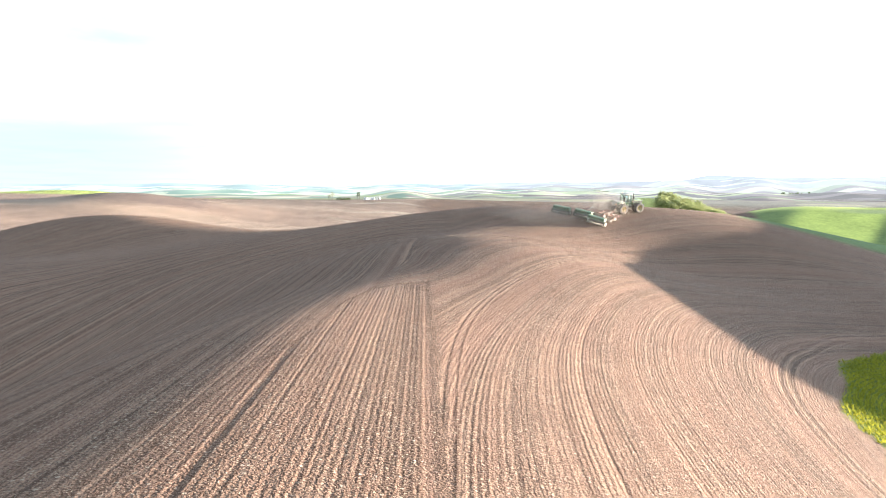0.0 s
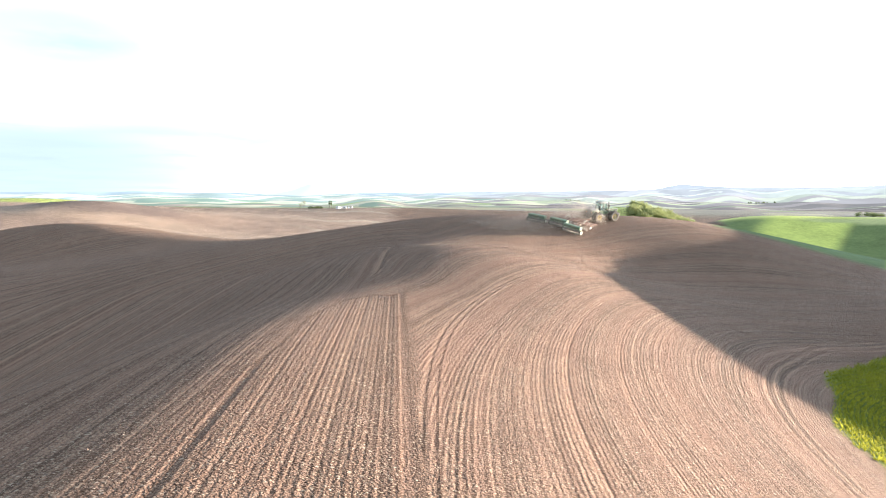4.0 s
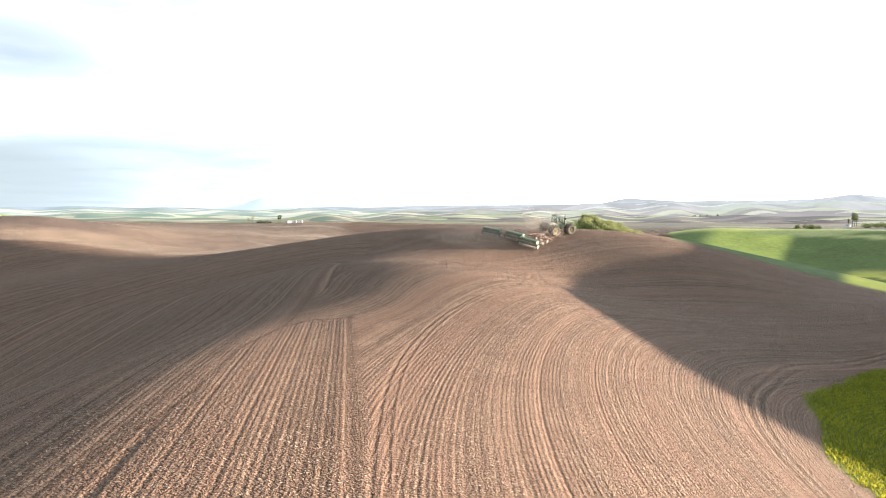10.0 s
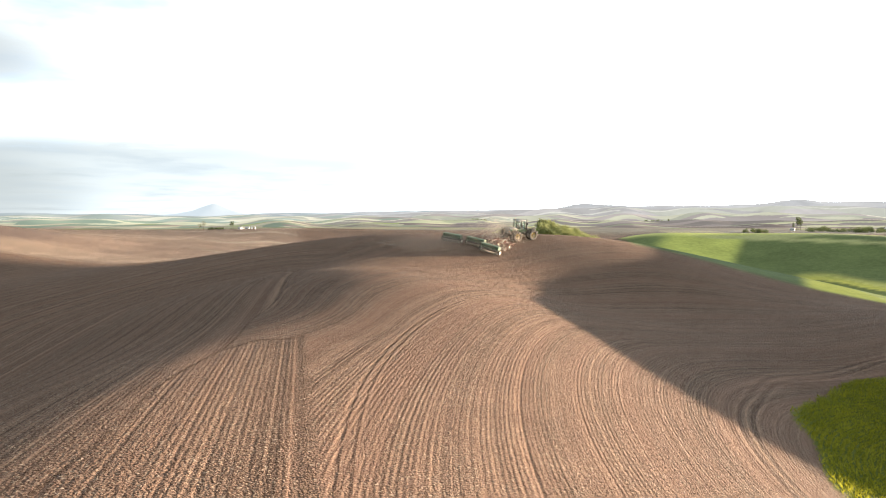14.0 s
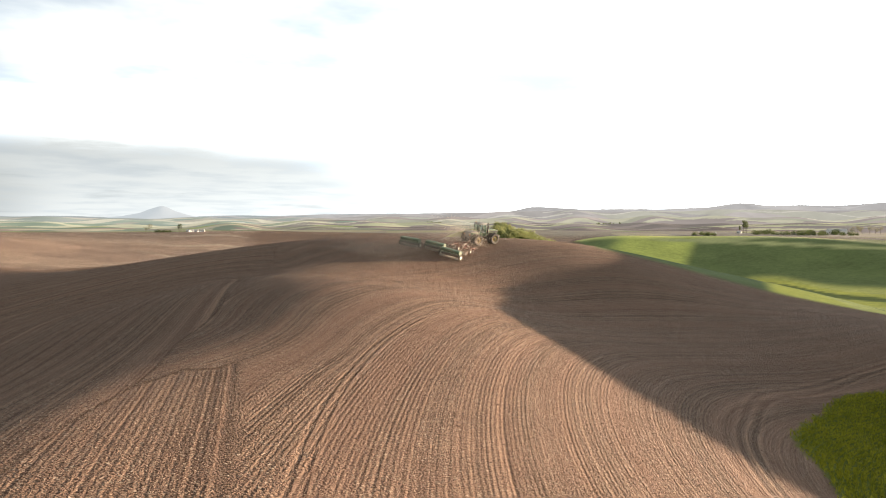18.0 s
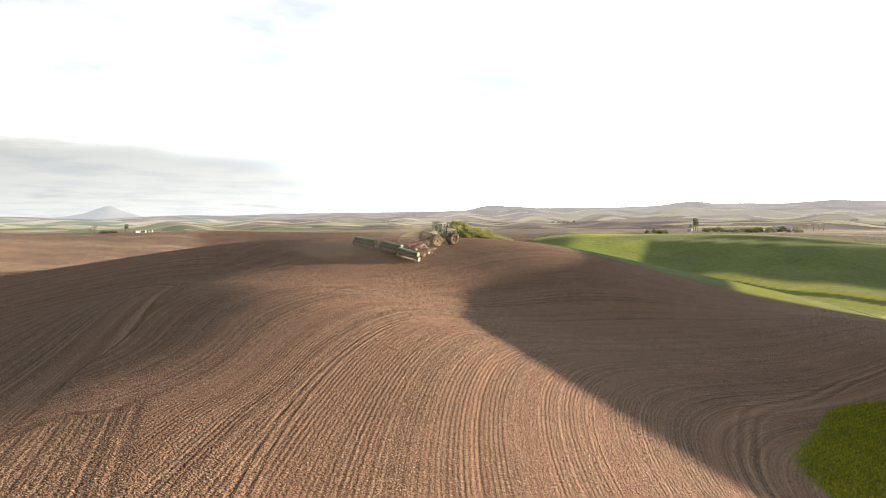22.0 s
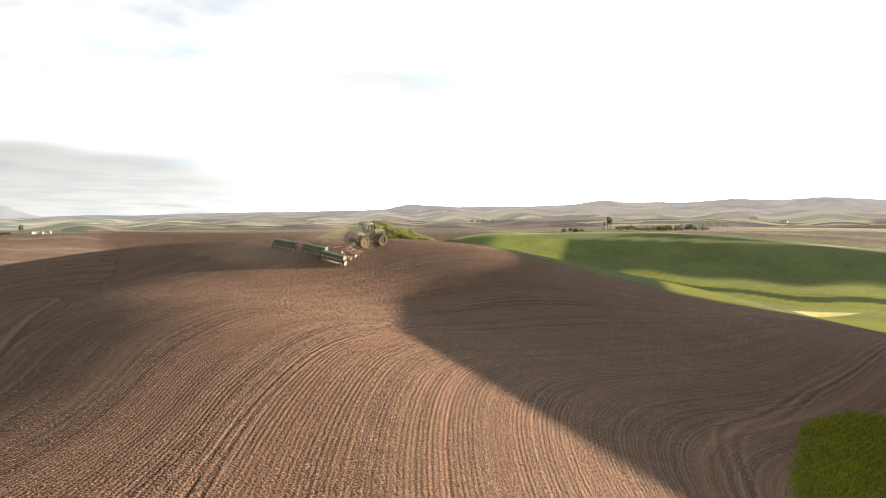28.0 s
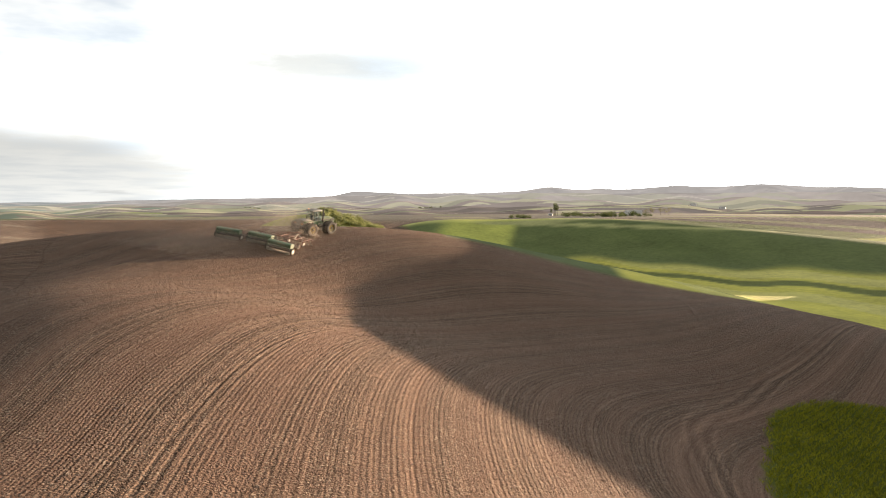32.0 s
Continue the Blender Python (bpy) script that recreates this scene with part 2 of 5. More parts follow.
# real furrows and rutted wheel tracks close by
fine = smooth(60, 18, gr) * (1 - green_patch) * (1 - 0.6 * side)
jit = 0.06 * np.sin(gx * 3.1 + gy * 1.7) * np.sin(gy * 2.3 - gx) + 0.04 * np.sin(gy * 0.8 + 1.3 * np.sin(gx))
amp_ = 0.45 + 0.3 * np.sin(row * 2.3 + 0.3) + 0.25 * np.sin(row * 5.1 + 1.0)
furrow = 0.006 * np.sin(math.tau * (row + jit) / 0.20) * amp_
furrow = furrow + 0.005 * block_left * np.sin(math.tau * row / 0.37 + 0.6 * np.sin(row * 3.0))
tracks = np.zeros_like(gx)
s_ring = s_right - 2.1 * smooth(37, 49, gx) - 1.8 * smooth(49, 62, gx)
for s0, wdt, dep in ((33.2, 0.12, 0.016), (36.4, 0.14, 0.03), (39.6, 0.1, 0.016), (28.4, 0.12, 0.02), (25.6, 0.1, 0.016), (22.1, 0.2, 0.07), (22.95, 0.2, 0.07), (24.2, 0.14, 0.02)):
    s_ = s_ring if s0 < 23 else s_right
    t_ = -dep * np.exp(-((s_ - s0) / wdt) ** 2) + 0.5 * dep * np.exp(-((s_ - s0 - 2.0 * wdt) / wdt) ** 2)
    tracks = tracks + t_ * (1 - block_left) * (1 - side) * smooth(0.2, 1.5, gx - seam_x(gy))
s_track = (gx - track_x(gy)) * 0.9
for off in (-0.2, 0.2):
    t_ = -0.022 * np.exp(-((s_track - off) / 0.1) ** 2)
    tracks = tracks + t_ * (1 - block_left) * smooth(84, 74, gy)
for s0, wdt, dep in ((-3.6, 0.1, 0.022), (-2.1, 0.1, 0.022), (-5.3, 0.12, 0.02), (0.1, 0.09, 0.02), (-1.0, 0.08, 0.018), (-0.55, 0.08, 0.018), (-2.9, 0.08, 0.018), (-4.4, 0.08, 0.018)):
    tracks = tracks - dep * np.exp(-((s_left - s0) / wdt) ** 2) * block_left * (1 - side)
gz = gz + (furrow + 0.012 * wild) * fine + tracks * smooth(120, 60, gr) * (1 - green_patch)
gz = gz + 0.04 * green_patch * near

# what grows where: albedo of each field
rng = np.random.default_rng(5)
gaz = np.degrees(np.arctan2(gx, gy))
SOIL = np.array((0.168, 0.108, 0.077))
col = np.ones((len(gx), 3)) * SOIL
PAL = 1.1 * np.array(((0.14, 0.17, 0.08), (0.19, 0.21, 0.09), (0.27, 0.25, 0.15), (0.20, 0.16, 0.14), (0.17, 0.14, 0.125), (0.33, 0.29, 0.19), (0.08, 0.12, 0.06)))
# far patchwork of fields: nearest of scattered field centres
cent, kind = [], []
for ring, dist in enumerate(900 * 1.13 ** np.arange(15)):
    for q in range(34):
        azc = radians(-36 + 120 * (q + rng.uniform(-0.45, 0.45) + 0.5 * (ring % 2)) / 34)
        dd = dist * rng.uniform(0.95, 1.05)
        cent.append((dd * math.sin(azc), dd * math.cos(azc)))
        left = azc < radians(18)
        kind.append(rng.choice(7, p=(0.14, 0.2, 0.22, 0.1, 0.06, 0.2, 0.08) if left else (0.05, 0.07, 0.1, 0.32, 0.38, 0.06, 0.02)))
cent, kind = np.array(cent), np.array(kind)
farv = np.where(gr > 900)[0]
fx = gx[farv] + 40 * np.sin(gy[farv] / 130.0) + 25 * np.sin(gx[farv] / 77.0)
fy = gy[farv] + 70 * np.sin(gx[farv] / 160.0)
best, bd = np.zeros(len(farv), int), np.full(len(farv), 1e18)
for q in range(len(cent)):
    d2 = (fx - cent[q, 0]) ** 2 + (fy - cent[q, 1]) ** 2
    w_ = d2 < bd
    best[w_], bd[w_] = q, d2[w_]
# field tones pulled towards grey-tan, haze mixed into the colour
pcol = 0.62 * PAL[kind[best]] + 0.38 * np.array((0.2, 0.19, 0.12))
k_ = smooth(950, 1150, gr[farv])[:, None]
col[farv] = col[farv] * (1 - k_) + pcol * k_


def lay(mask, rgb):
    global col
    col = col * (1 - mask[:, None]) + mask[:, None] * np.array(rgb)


# green wheat on the rolling hills to the right, bare soil and stubble to the left
d0 = np.hypot(gx, gy)
wheat = smooth(32.6, 33.4, gaz + 1.2 * np.sin(d0 / 90.0)) * smooth(0, 5, d0 - 142) * smooth(705, 690, d0 - 2 * (gaz - 40) + 25 * np.sin(gaz / 3.0))
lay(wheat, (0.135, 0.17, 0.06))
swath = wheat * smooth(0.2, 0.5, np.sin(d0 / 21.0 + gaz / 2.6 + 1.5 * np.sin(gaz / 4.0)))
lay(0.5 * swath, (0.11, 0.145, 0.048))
# crest and spur painted paler for the sun that falls on them
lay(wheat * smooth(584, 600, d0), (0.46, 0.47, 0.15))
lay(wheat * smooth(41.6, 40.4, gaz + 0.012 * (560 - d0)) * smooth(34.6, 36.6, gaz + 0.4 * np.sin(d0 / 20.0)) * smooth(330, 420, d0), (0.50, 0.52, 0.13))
# paler strips along the valley floor and the crests, sunlight put into colour
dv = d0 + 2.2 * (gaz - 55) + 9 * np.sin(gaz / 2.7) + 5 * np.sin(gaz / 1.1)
lit_floor = wheat * smooth(470, 440, dv) * smooth(43.4, 44.6, gaz - 0.004 * (d0 - 300))
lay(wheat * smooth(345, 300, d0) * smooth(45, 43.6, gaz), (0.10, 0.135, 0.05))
lay(lit_floor, (0.56, 0.52, 0.11))
lay(lit_floor * smooth(0.25, 0.5, np.sin(dv / 13.0 + gaz / 5.0)), (0.58, 0.54, 0.17))
lay(lit_floor * smooth(0.86, 0.94, np.sin(dv / 21.0 + 1.0 + gaz / 9.0)), (0.15, 0.17, 0.05))
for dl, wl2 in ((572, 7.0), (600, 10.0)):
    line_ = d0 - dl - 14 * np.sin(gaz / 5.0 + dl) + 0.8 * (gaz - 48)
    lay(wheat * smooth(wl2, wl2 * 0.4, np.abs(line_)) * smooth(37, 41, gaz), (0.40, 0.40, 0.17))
knoll = hill(gx, gy, *polar(23.8, 458), 1.0, 36, 32, radians(-25))
lay(smooth(0.28, 0.34, knoll), (0.55, 0.56, 0.19))
scrub = smooth(33.5, 31.5, gaz) * smooth(29, 31, gaz) * smooth(400, 430, d0) * smooth(560, 520, d0)
lay(scrub, (0.09, 0.085, 0.045))
rise = smooth(9.5, 7.5, gaz + 2 * np.sin(d0 / 110.0)) * smooth(300, 340, d0) * smooth(1010, 985, d0 + 30 * np.sin(gaz / 2.0))
lay(rise, (0.27, 0.19, 0.145))
lay(rise * smooth(0.55, 0.8, np.sin(d0 / 38.0 + gaz / 5.0)) * smooth(500, 560, d0), (0.33, 0.24, 0.18))
lay(rise * smooth(0.8, 0.95, np.sin(d0 / 17.0 + gaz / 3.0 + np.sin(gaz))) * smooth(430, 520, d0) * smooth(-4, 3, gaz), (0.36, 0.29, 0.22))
# shade on this low hill put into its soil colour
shaded_bump = hill(gx, gy, *polar(-14.5, 728), 1.0, 62, 62, radians(14))
lay(0.9 * smooth(0.35, 0.75, shaded_bump), (0.15, 0.11, 0.095))
east = smooth(52, 56, gaz + 2 * np.sin(d0 / 70.0)) * smooth(680, 720, d0) * smooth(1400, 1350, d0) * (1 - wheat)
lay(east, (0.15, 0.12, 0.108))
lay(east * smooth(0.0, 0.3, np.sin(d0 / 52.0 + gaz / 3.5)), (0.19, 0.23, 0.085))
lay(east * smooth(0.8, 0.9, np.sin(d0 / 36.0 + gaz / 2.4)), (0.24, 0.24, 0.13))
lay(smooth(0.3, 0.42, hill(gx, gy, *polar(-19.5, 1010), 1.0, 75, 60, radians(19))), (0.36, 0.40, 0.11))
green_left = smooth(-8, -11, gaz + 1.5 * np.sin(d0 / 60.0)) * smooth(985, 1000, d0) * smooth(1500, 1400, d0)
lay(green_left, (0.26, 0.34, 0.10))
lay(green_patch * near, (0.085, 0.10, 0.014))

ground_me = bpy.data.meshes.new("ground")
ground_me.vertices.add(len(gx))
ground_me.vertices.foreach_set("co", np.stack([gx, gy, gz], -1).ravel())
ground_me.loops.add(len(loops))
ground_me.loops.foreach_set("vertex_index", loops.astype(np.int32))
ground_me.polygons.add(len(starts))
ground_me.polygons.foreach_set("loop_start", starts.astype(np.int32))
ground_me.update(calc_edges=True)
ground_me.polygons.foreach_set("use_smooth", np.ones(len(starts), bool))
lines = smooth(0.01, 0.07, np.abs(beyond - 0.5) + smooth(56, 62, gy)) * (1 - (1 - smooth(0.1, 0.5, np.abs(gx - seam_x(gy)))) * smooth(54, 51, gy) * (1 - side))
lines = lines * smooth(0.02, 0.2, np.abs(gy - block_top) + 2 * smooth(-1, 1, gx - seam_x(gy)))
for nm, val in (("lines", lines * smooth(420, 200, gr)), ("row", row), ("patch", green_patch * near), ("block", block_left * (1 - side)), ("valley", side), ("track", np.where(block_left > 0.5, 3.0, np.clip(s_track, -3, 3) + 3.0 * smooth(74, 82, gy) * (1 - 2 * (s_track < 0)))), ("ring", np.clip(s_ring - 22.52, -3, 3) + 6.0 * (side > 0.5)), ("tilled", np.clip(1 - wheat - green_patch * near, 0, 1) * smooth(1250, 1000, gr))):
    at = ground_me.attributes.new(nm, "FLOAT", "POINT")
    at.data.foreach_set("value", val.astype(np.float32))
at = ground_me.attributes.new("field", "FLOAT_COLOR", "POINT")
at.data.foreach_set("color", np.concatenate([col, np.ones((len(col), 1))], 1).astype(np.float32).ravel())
ground = tagged(new("ground", ground_me), "rolling bare tilled hills with distant green and tan fields", "ground", kind="structure")


# ---- materials ----
class Mat:
    """A node material with short helpers."""

    def __init__(self, name, rough=0.8, metal=0.0):
        self.m = bpy.data.materials.new(name)
        self.m.use_nodes = True
        self.n, self.l = self.m.node_tree.nodes, self.m.node_tree.links
        self.b = self.n["Principled BSDF"]
        self.b.inputs["Roughness"].default_value, self.b.inputs["Metallic"].default_value = rough, metal
        self.tc = self.n.new("ShaderNodeTexCoord")
        self.pos = self.tc.outputs["Object"]

    def attr(self, name, out="Fac"):
        a = self.n.new("ShaderNodeAttribute")
        a.attribute_name = name
        return a.outputs[out]

    def noise(self, scale, detail=4.0, rough=0.55, vec=None):
        t = self.n.new("ShaderNodeTexNoise")
        t.inputs["Scale"].default_value, t.inputs["Detail"].default_value, t.inputs["Roughness"].default_value = scale, detail, rough
        self.l.new(vec or self.pos, t.inputs["Vector"])
        return t.outputs["Fac"]

    def math(self, op, a, b=0.0, c=None):
        t = self.n.new("ShaderNodeMath")
        t.operation = op
        for k, v in enumerate((a, b, c)):
            if v is None:
                continue
            if isinstance(v, (int, float)):
                t.inputs[k].default_value = v
            else:
                self.l.new(v, t.inputs[k])
        return t.outputs[0]

    def ramp(self, v, stops):
        t = self.n.new("ShaderNodeValToRGB")
        el = t.color_ramp.elements
        while len(el) < len(stops):
            el.new(0.5)
        for e_, (p_, c_) in zip(el, stops):
            e_.position = p_
            e_.color = (*c_, 1) if isinstance(c_, tuple) else (c_, c_, c_, 1)
        self.l.new(v, t.inputs[0])
        return t.outputs[0]

    def mix(self, f, a, b, blend="MIX"):
        t = self.n.new("ShaderNodeMix")
        t.data_type, t.blend_type = "RGBA", blend
        for k, v in ((0, f), (6, a), (7, b)):
            if isinstance(v, (int, float)):
                t.inputs[k].default_value = v
            elif isinstance(v, tuple):
                t.inputs[k].default_value = (*v, 1)
            else:
                self.l.new(v, t.inputs[k])
        return t.outputs[2]

    def color(self, v):
        if isinstance(v, tuple):
            self.b.inputs["Base Color"].default_value = (*v, 1)
        else:
            self.l.new(v, self.b.inputs["Base Color"])
        return self

    def bump(self, height, dist=0.02, strength=1.0):
        t = self.n.new("ShaderNodeBump")
        t.inputs["Distance"].default_value, t.inputs["Strength"].default_value = dist, strength
        self.l.new(height, t.inputs["Height"])
        self.l.new(t.outputs[0], self.b.inputs["Normal"])
        return self


def ground_material():
    m = Mat("tilled_soil_and_fields", 0.95)
    m.b.inputs["Specular IOR Level"].default_value = 0.1
    base = m.attr("field", "Color")
    rowv, till = m.attr("row"), m.math("MULTIPLY", m.attr("tilled"), m.attr("lines"))
    soil = m.attr("tilled")

    def across(scale, detail, wob_):
        """Noise that runs along the drill rows."""
        t = m.n.new("ShaderNodeTexNoise")
        t.noise_dimensions = "1D"
        t.inputs["Scale"].default_value, t.inputs["Detail"].default_value, t.inputs["Roughness"].default_value = scale, detail, 0.6
        m.l.new(m.math("MULTIPLY_ADD", m.noise(0.9, 3), wob_, rowv), t.inputs["W"])
        return t.outputs["Fac"]

    passes = across(0.42, 2.0, 0.12)
    streaks = across(3.2, 3.0, 0.05)
    comb = m.math("SINE", m.math("MULTIPLY", m.math("MULTIPLY_ADD", m.noise(1.1, 4, 0.6), 0.09, rowv), math.tau / 0.21))
    keep = m.ramp(m.math("MULTIPLY_ADD", m.noise(0.5, 3), 0.5, m.math("MULTIPLY", passes, 0.75)), ((0.45, 0.3), (0.72, 1.0)))
    block = m.attr("block")
    keep = m.math("MAXIMUM", keep, m.math("MULTIPLY", block, m.ramp(m.noise(0.8, 3, 0.6), ((0.35, 0.45), (0.65, 1.0)))))
    comb = m.math("MULTIPLY", m.math("MULTIPLY", comb, keep), till)
    streak = m.math("MULTIPLY", m.math("SUBTRACT", streaks, 0.5), till)
    # crumbs and clods: rounded lumps of two sizes
    warp = m.n.new("ShaderNodeVectorMath")
    warp.operation = "MULTIPLY_ADD"
    nz = m.n.new("ShaderNodeTexNoise")
    nz.inputs["Scale"].default_value, nz.inputs["Detail"].default_value = 9.0, 2.0
    m.l.new(m.pos, nz.inputs["Vector"])
    m.l.new(nz.outputs["Color"], warp.inputs[0])
    warp.inputs[1].default_value = (0.1, 0.1, 0.1)
    m.l.new(m.pos, warp.inputs[2])

    def lumps(scale):
        t = m.n.new("ShaderNodeTexVoronoi")
        t.inputs["Scale"].default_value = scale
        m.l.new(warp.outputs[0], t.inputs["Vector"])
        return t.outputs["Distance"], t.outputs["Color"]

    d1, c1_ = lumps(12.0)
    d2, c2_ = lumps(26.0)
    grain = m.noise(11.0, 3, 0.6)
    big = m.noise(0.035, 5, 0.6)
    patchy = m.noise(0.33, 4, 0.6)
    tone = m.math("MULTIPLY_ADD", grain, 0.45, m.math("MULTIPLY_ADD", big, 0.55, m.math("MULTIPLY_ADD", patchy, 0.45, -0.22)))
    tone = m.math("MULTIPLY_ADD", streak, 0.62, tone)
    swirl = m.math("MULTIPLY", m.math("SUBTRACT", across(0.55, 4.0, 0.9), 0.5), till)
    tone = m.math("MULTIPLY_ADD", swirl, m.math("MULTIPLY_ADD", m.attr("valley"), 0.5, 0.42), tone)
    loops_ = m.math("MULTIPLY", m.math("SUBTRACT", across(1.5, 3.0, 0.25), 0.5), m.math("MULTIPLY", till, m.attr("valley")))
    tone = m.math("MULTIPLY_ADD", loops_, 2.1, tone)
    crisp = m.math("MULTIPLY", m.math("SUBTRACT", m.ramp(across(5.2, 2.0, 0.03), ((0.44, 0.0), (0.56, 1.0))), 0.5), till)
    tone = m.math("MULTIPLY_ADD", crisp, 0.2, tone)
    # thin pale lines left by each pass, and darker ones beside them
    pale = m.ramp(across(0.62, 3.0, 0.22), ((0.44, 0.0), (0.50, 1.0), (0.56, 0.0)))
    dark = m.ramp(across(0.95, 3.0, 0.2), ((0.33, 1.0), (0.43, 0.0)))
    patches = m.ramp(m.noise(0.06, 4, 0.6), ((0.38, 0.25), (0.62, 1.0)))
    tone = m.math("MULTIPLY_ADD", m.math("MULTIPLY", m.math("MULTIPLY", pale, till), patches), 0.2, tone)
    tone = m.math("MULTIPLY_ADD", m.math("MULTIPLY", m.math("MULTIPLY", dark, till), patches), -0.2, tone)
    tone = m.math("MULTIPLY_ADD", block, -0.07, m.math("MULTIPLY_ADD", comb, 0.13, tone))

    def stripe(v, centre, half):
        """One where the distance v lies at centre, fading to nothing half a width away."""
        u = m.math("ABSOLUTE", m.math("SUBTRACT", v, centre))
        return m.math("MAXIMUM", m.math("SUBTRACT", 1.0, m.math("DIVIDE", u, half)), 0.0)

    off_track, off_ring = m.math("ABSOLUTE", m.attr("track")), m.math("ABSOLUTE", m.attr("ring"))
    rut = m.math("MAXIMUM", stripe(off_track, 0.19, 0.09), m.math("MULTIPLY", stripe(off_ring, 0.40, 0.20), 1.0))
    edge = m.math("MAXIMUM", stripe(off_track, 0.0, 0.12), stripe(off_track, 0.36, 0.12))
    edge = m.math("MAXIMUM", edge, m.math("MAXIMUM", stripe(off_ring, 0.0, 0.24), m.math("MULTIPLY", stripe(off_ring, 0.72, 0.2), 0.8)))
    lone = m.math("MULTIPLY", stripe(rowv, 36.4, 0.16), m.ramp(m.math("MAXIMUM", m.attr("valley"), block), ((0.02, 1.0), (0.12, 0.0))))
    edge = m.math("MULTIPLY", m.math("MAXIMUM", edge, lone), m.math("MULTIPLY", soil, m.ramp(m.noise(1.6, 3, 0.6), ((0.3, 0.4), (0.6, 1.0)))))
    rut = m.math("MULTIPLY", rut, soil)
    tone = m.math("MULTIPLY_ADD", edge, 0.5, m.math("MULTIPLY_ADD", rut, -0.26, tone))
    # gaps between lumps darkened in the colour, standing for crevice shade
    tone = m.math("MULTIPLY_ADD", m.math("SUBTRACT", 0.42, d1), m.math("MULTIPLY", soil, 0.8), tone)
    tone = m.math("MULTIPLY_ADD", m.math("SUBTRACT", 0.42, d2), m.math("MULTIPLY", soil, 1.0), tone)
    tonec = m.ramp(m.math("MULTIPLY", tone, 0.8), ((0.08, (0.36, 0.34, 0.32)), (0.40, (1.0, 1.0, 1.0)), (0.75, (1.7, 1.64, 1.54))))
    c1 = m.mix(1.0, base, tonec, "MULTIPLY")
    sepc = m.n.new("ShaderNodeSeparateColor")
    m.l.new(c2_, sepc.inputs[0])
    straw = m.ramp(sepc.outputs[0], ((0.90, 0.0), (0.94, 0.75)))
    c2 = m.mix(m.math("MULTIPLY", straw, till), c1, (0.36, 0.28, 0.20))
    d3, c3_ = lumps(6.5)
    sep3 = m.n.new("ShaderNodeSeparateColor")
    m.l.new(c3_, sep3.inputs[0])
    core = m.ramp(d3, ((0.22, 1.0), (0.42, 0.0)))
    light_bits = m.math("MULTIPLY", m.math("MULTIPLY", m.ramp(sep3.outputs[1], ((0.80, 0.0), (0.88, 0.75))), core), soil)
    dark_bits = m.math("MULTIPLY", m.math("MULTIPLY", m.ramp(sep3.outputs[2], ((0.76, 0.0), (0.86, 0.75))), core), soil)
    c2 = m.mix(light_bits, c2, (0.40, 0.32, 0.24))
    c2 = m.mix(dark_bits, c2, (0.07, 0.05, 0.04))
    red = m.ramp(m.noise(0.12, 4, 0.6), ((0.45, 0.0), (0.75, 0.35)))
    rust = m.ramp(across(1.3, 2.0, 0.25), ((0.5, 0.0), (0.66, 0.3)))
    bands = m.ramp(across(0.32, 2.0, 0.15), ((0.40, 0.1), (0.62, 0.46)))
    red = m.math("MAXIMUM", m.math("MAXIMUM", red, bands), m.math("MULTIPLY", rust, block))
    c3 = m.mix(m.math("MULTIPLY", red, till), c2, (0.205, 0.116, 0.08))
    m.color(c3)
    h = m.math("MULTIPLY_ADD", grain, 0.26, m.math("MULTIPLY", m.noise(2.3, 3, 0.6), 0.5))
    h = m.math("MULTIPLY_ADD", d1, m.math("MULTIPLY", soil, -0.5), h)
    h = m.math("MULTIPLY_ADD", d2, m.math("MULTIPLY", soil, -0.16), h)
    h = m.math("MULTIPLY_ADD", comb, 0.10, m.math("MULTIPLY_ADD", streak, 0.42, h))
    h = m.math("MULTIPLY_ADD", rut, -0.4, m.math("MULTIPLY_ADD", edge, 0.2, h))
    h = m.math("MULTIPLY_ADD", m.math("SUBTRACT", light_bits, dark_bits), 0.25, h)
    m.bump(h, 0.13, 1.0)
    return m.m


ground_me.materials.append(ground_material())


# ---- building helpers ----
def box(bm, cx, cy, cz, sx, sy, sz, rot=None, bevel=0.0, taper=1.0):
    """A box; taper narrows its top. rot: Euler degrees."""
    vs = []
    for dz in (-0.5, 0.5):
        k = taper if dz > 0 else 1.0
        for dx, dy in ((-0.5, -0.5), (0.5, -0.5), (0.5, 0.5), (-0.5, 0.5)):
            v = Vector((dx * sx * k, dy * sy * k, dz * sz))
            if rot:
                v.rotate(Euler([radians(q) for q in rot]))
            vs.append(bm.verts.new(v + Vector((cx, cy, cz))))
    fs = [(3, 2, 1, 0), (4, 5, 6, 7), (0, 1, 5, 4), (1, 2, 6, 5), (2, 3, 7, 6), (3, 0, 4, 7)]
    faces = [bm.faces.new([vs[i] for i in f]) for f in fs]
    if bevel:
        es = list({e for f in faces for e in f.edges})
        bmesh.ops.bevel(bm, geom=es, offset=bevel, segments=2, affect="EDGES", profile=0.6)


def tube(bm, a, b, r, n=10, r2=None):
    """A round bar from a to b."""
    a, b = Vector(a), Vector(b)
    q = (b - a).to_track_quat("Z", "Y")
    rings = []
    for p, rad in ((a, r), (b, r if r2 is None else r2)):
        rings.append([bm.verts.new(p + q @ Vector((rad * math.cos(math.tau * k / n), rad * math.sin(math.tau * k / n), 0))) for k in range(n)])
    for k in range(n):
        bm.faces.new((rings[0][k], rings[0][(k + 1) % n], rings[1][(k + 1) % n], rings[1][k]))
    bm.faces.new(rings[0][::-1])
    bm.faces.new(rings[1])


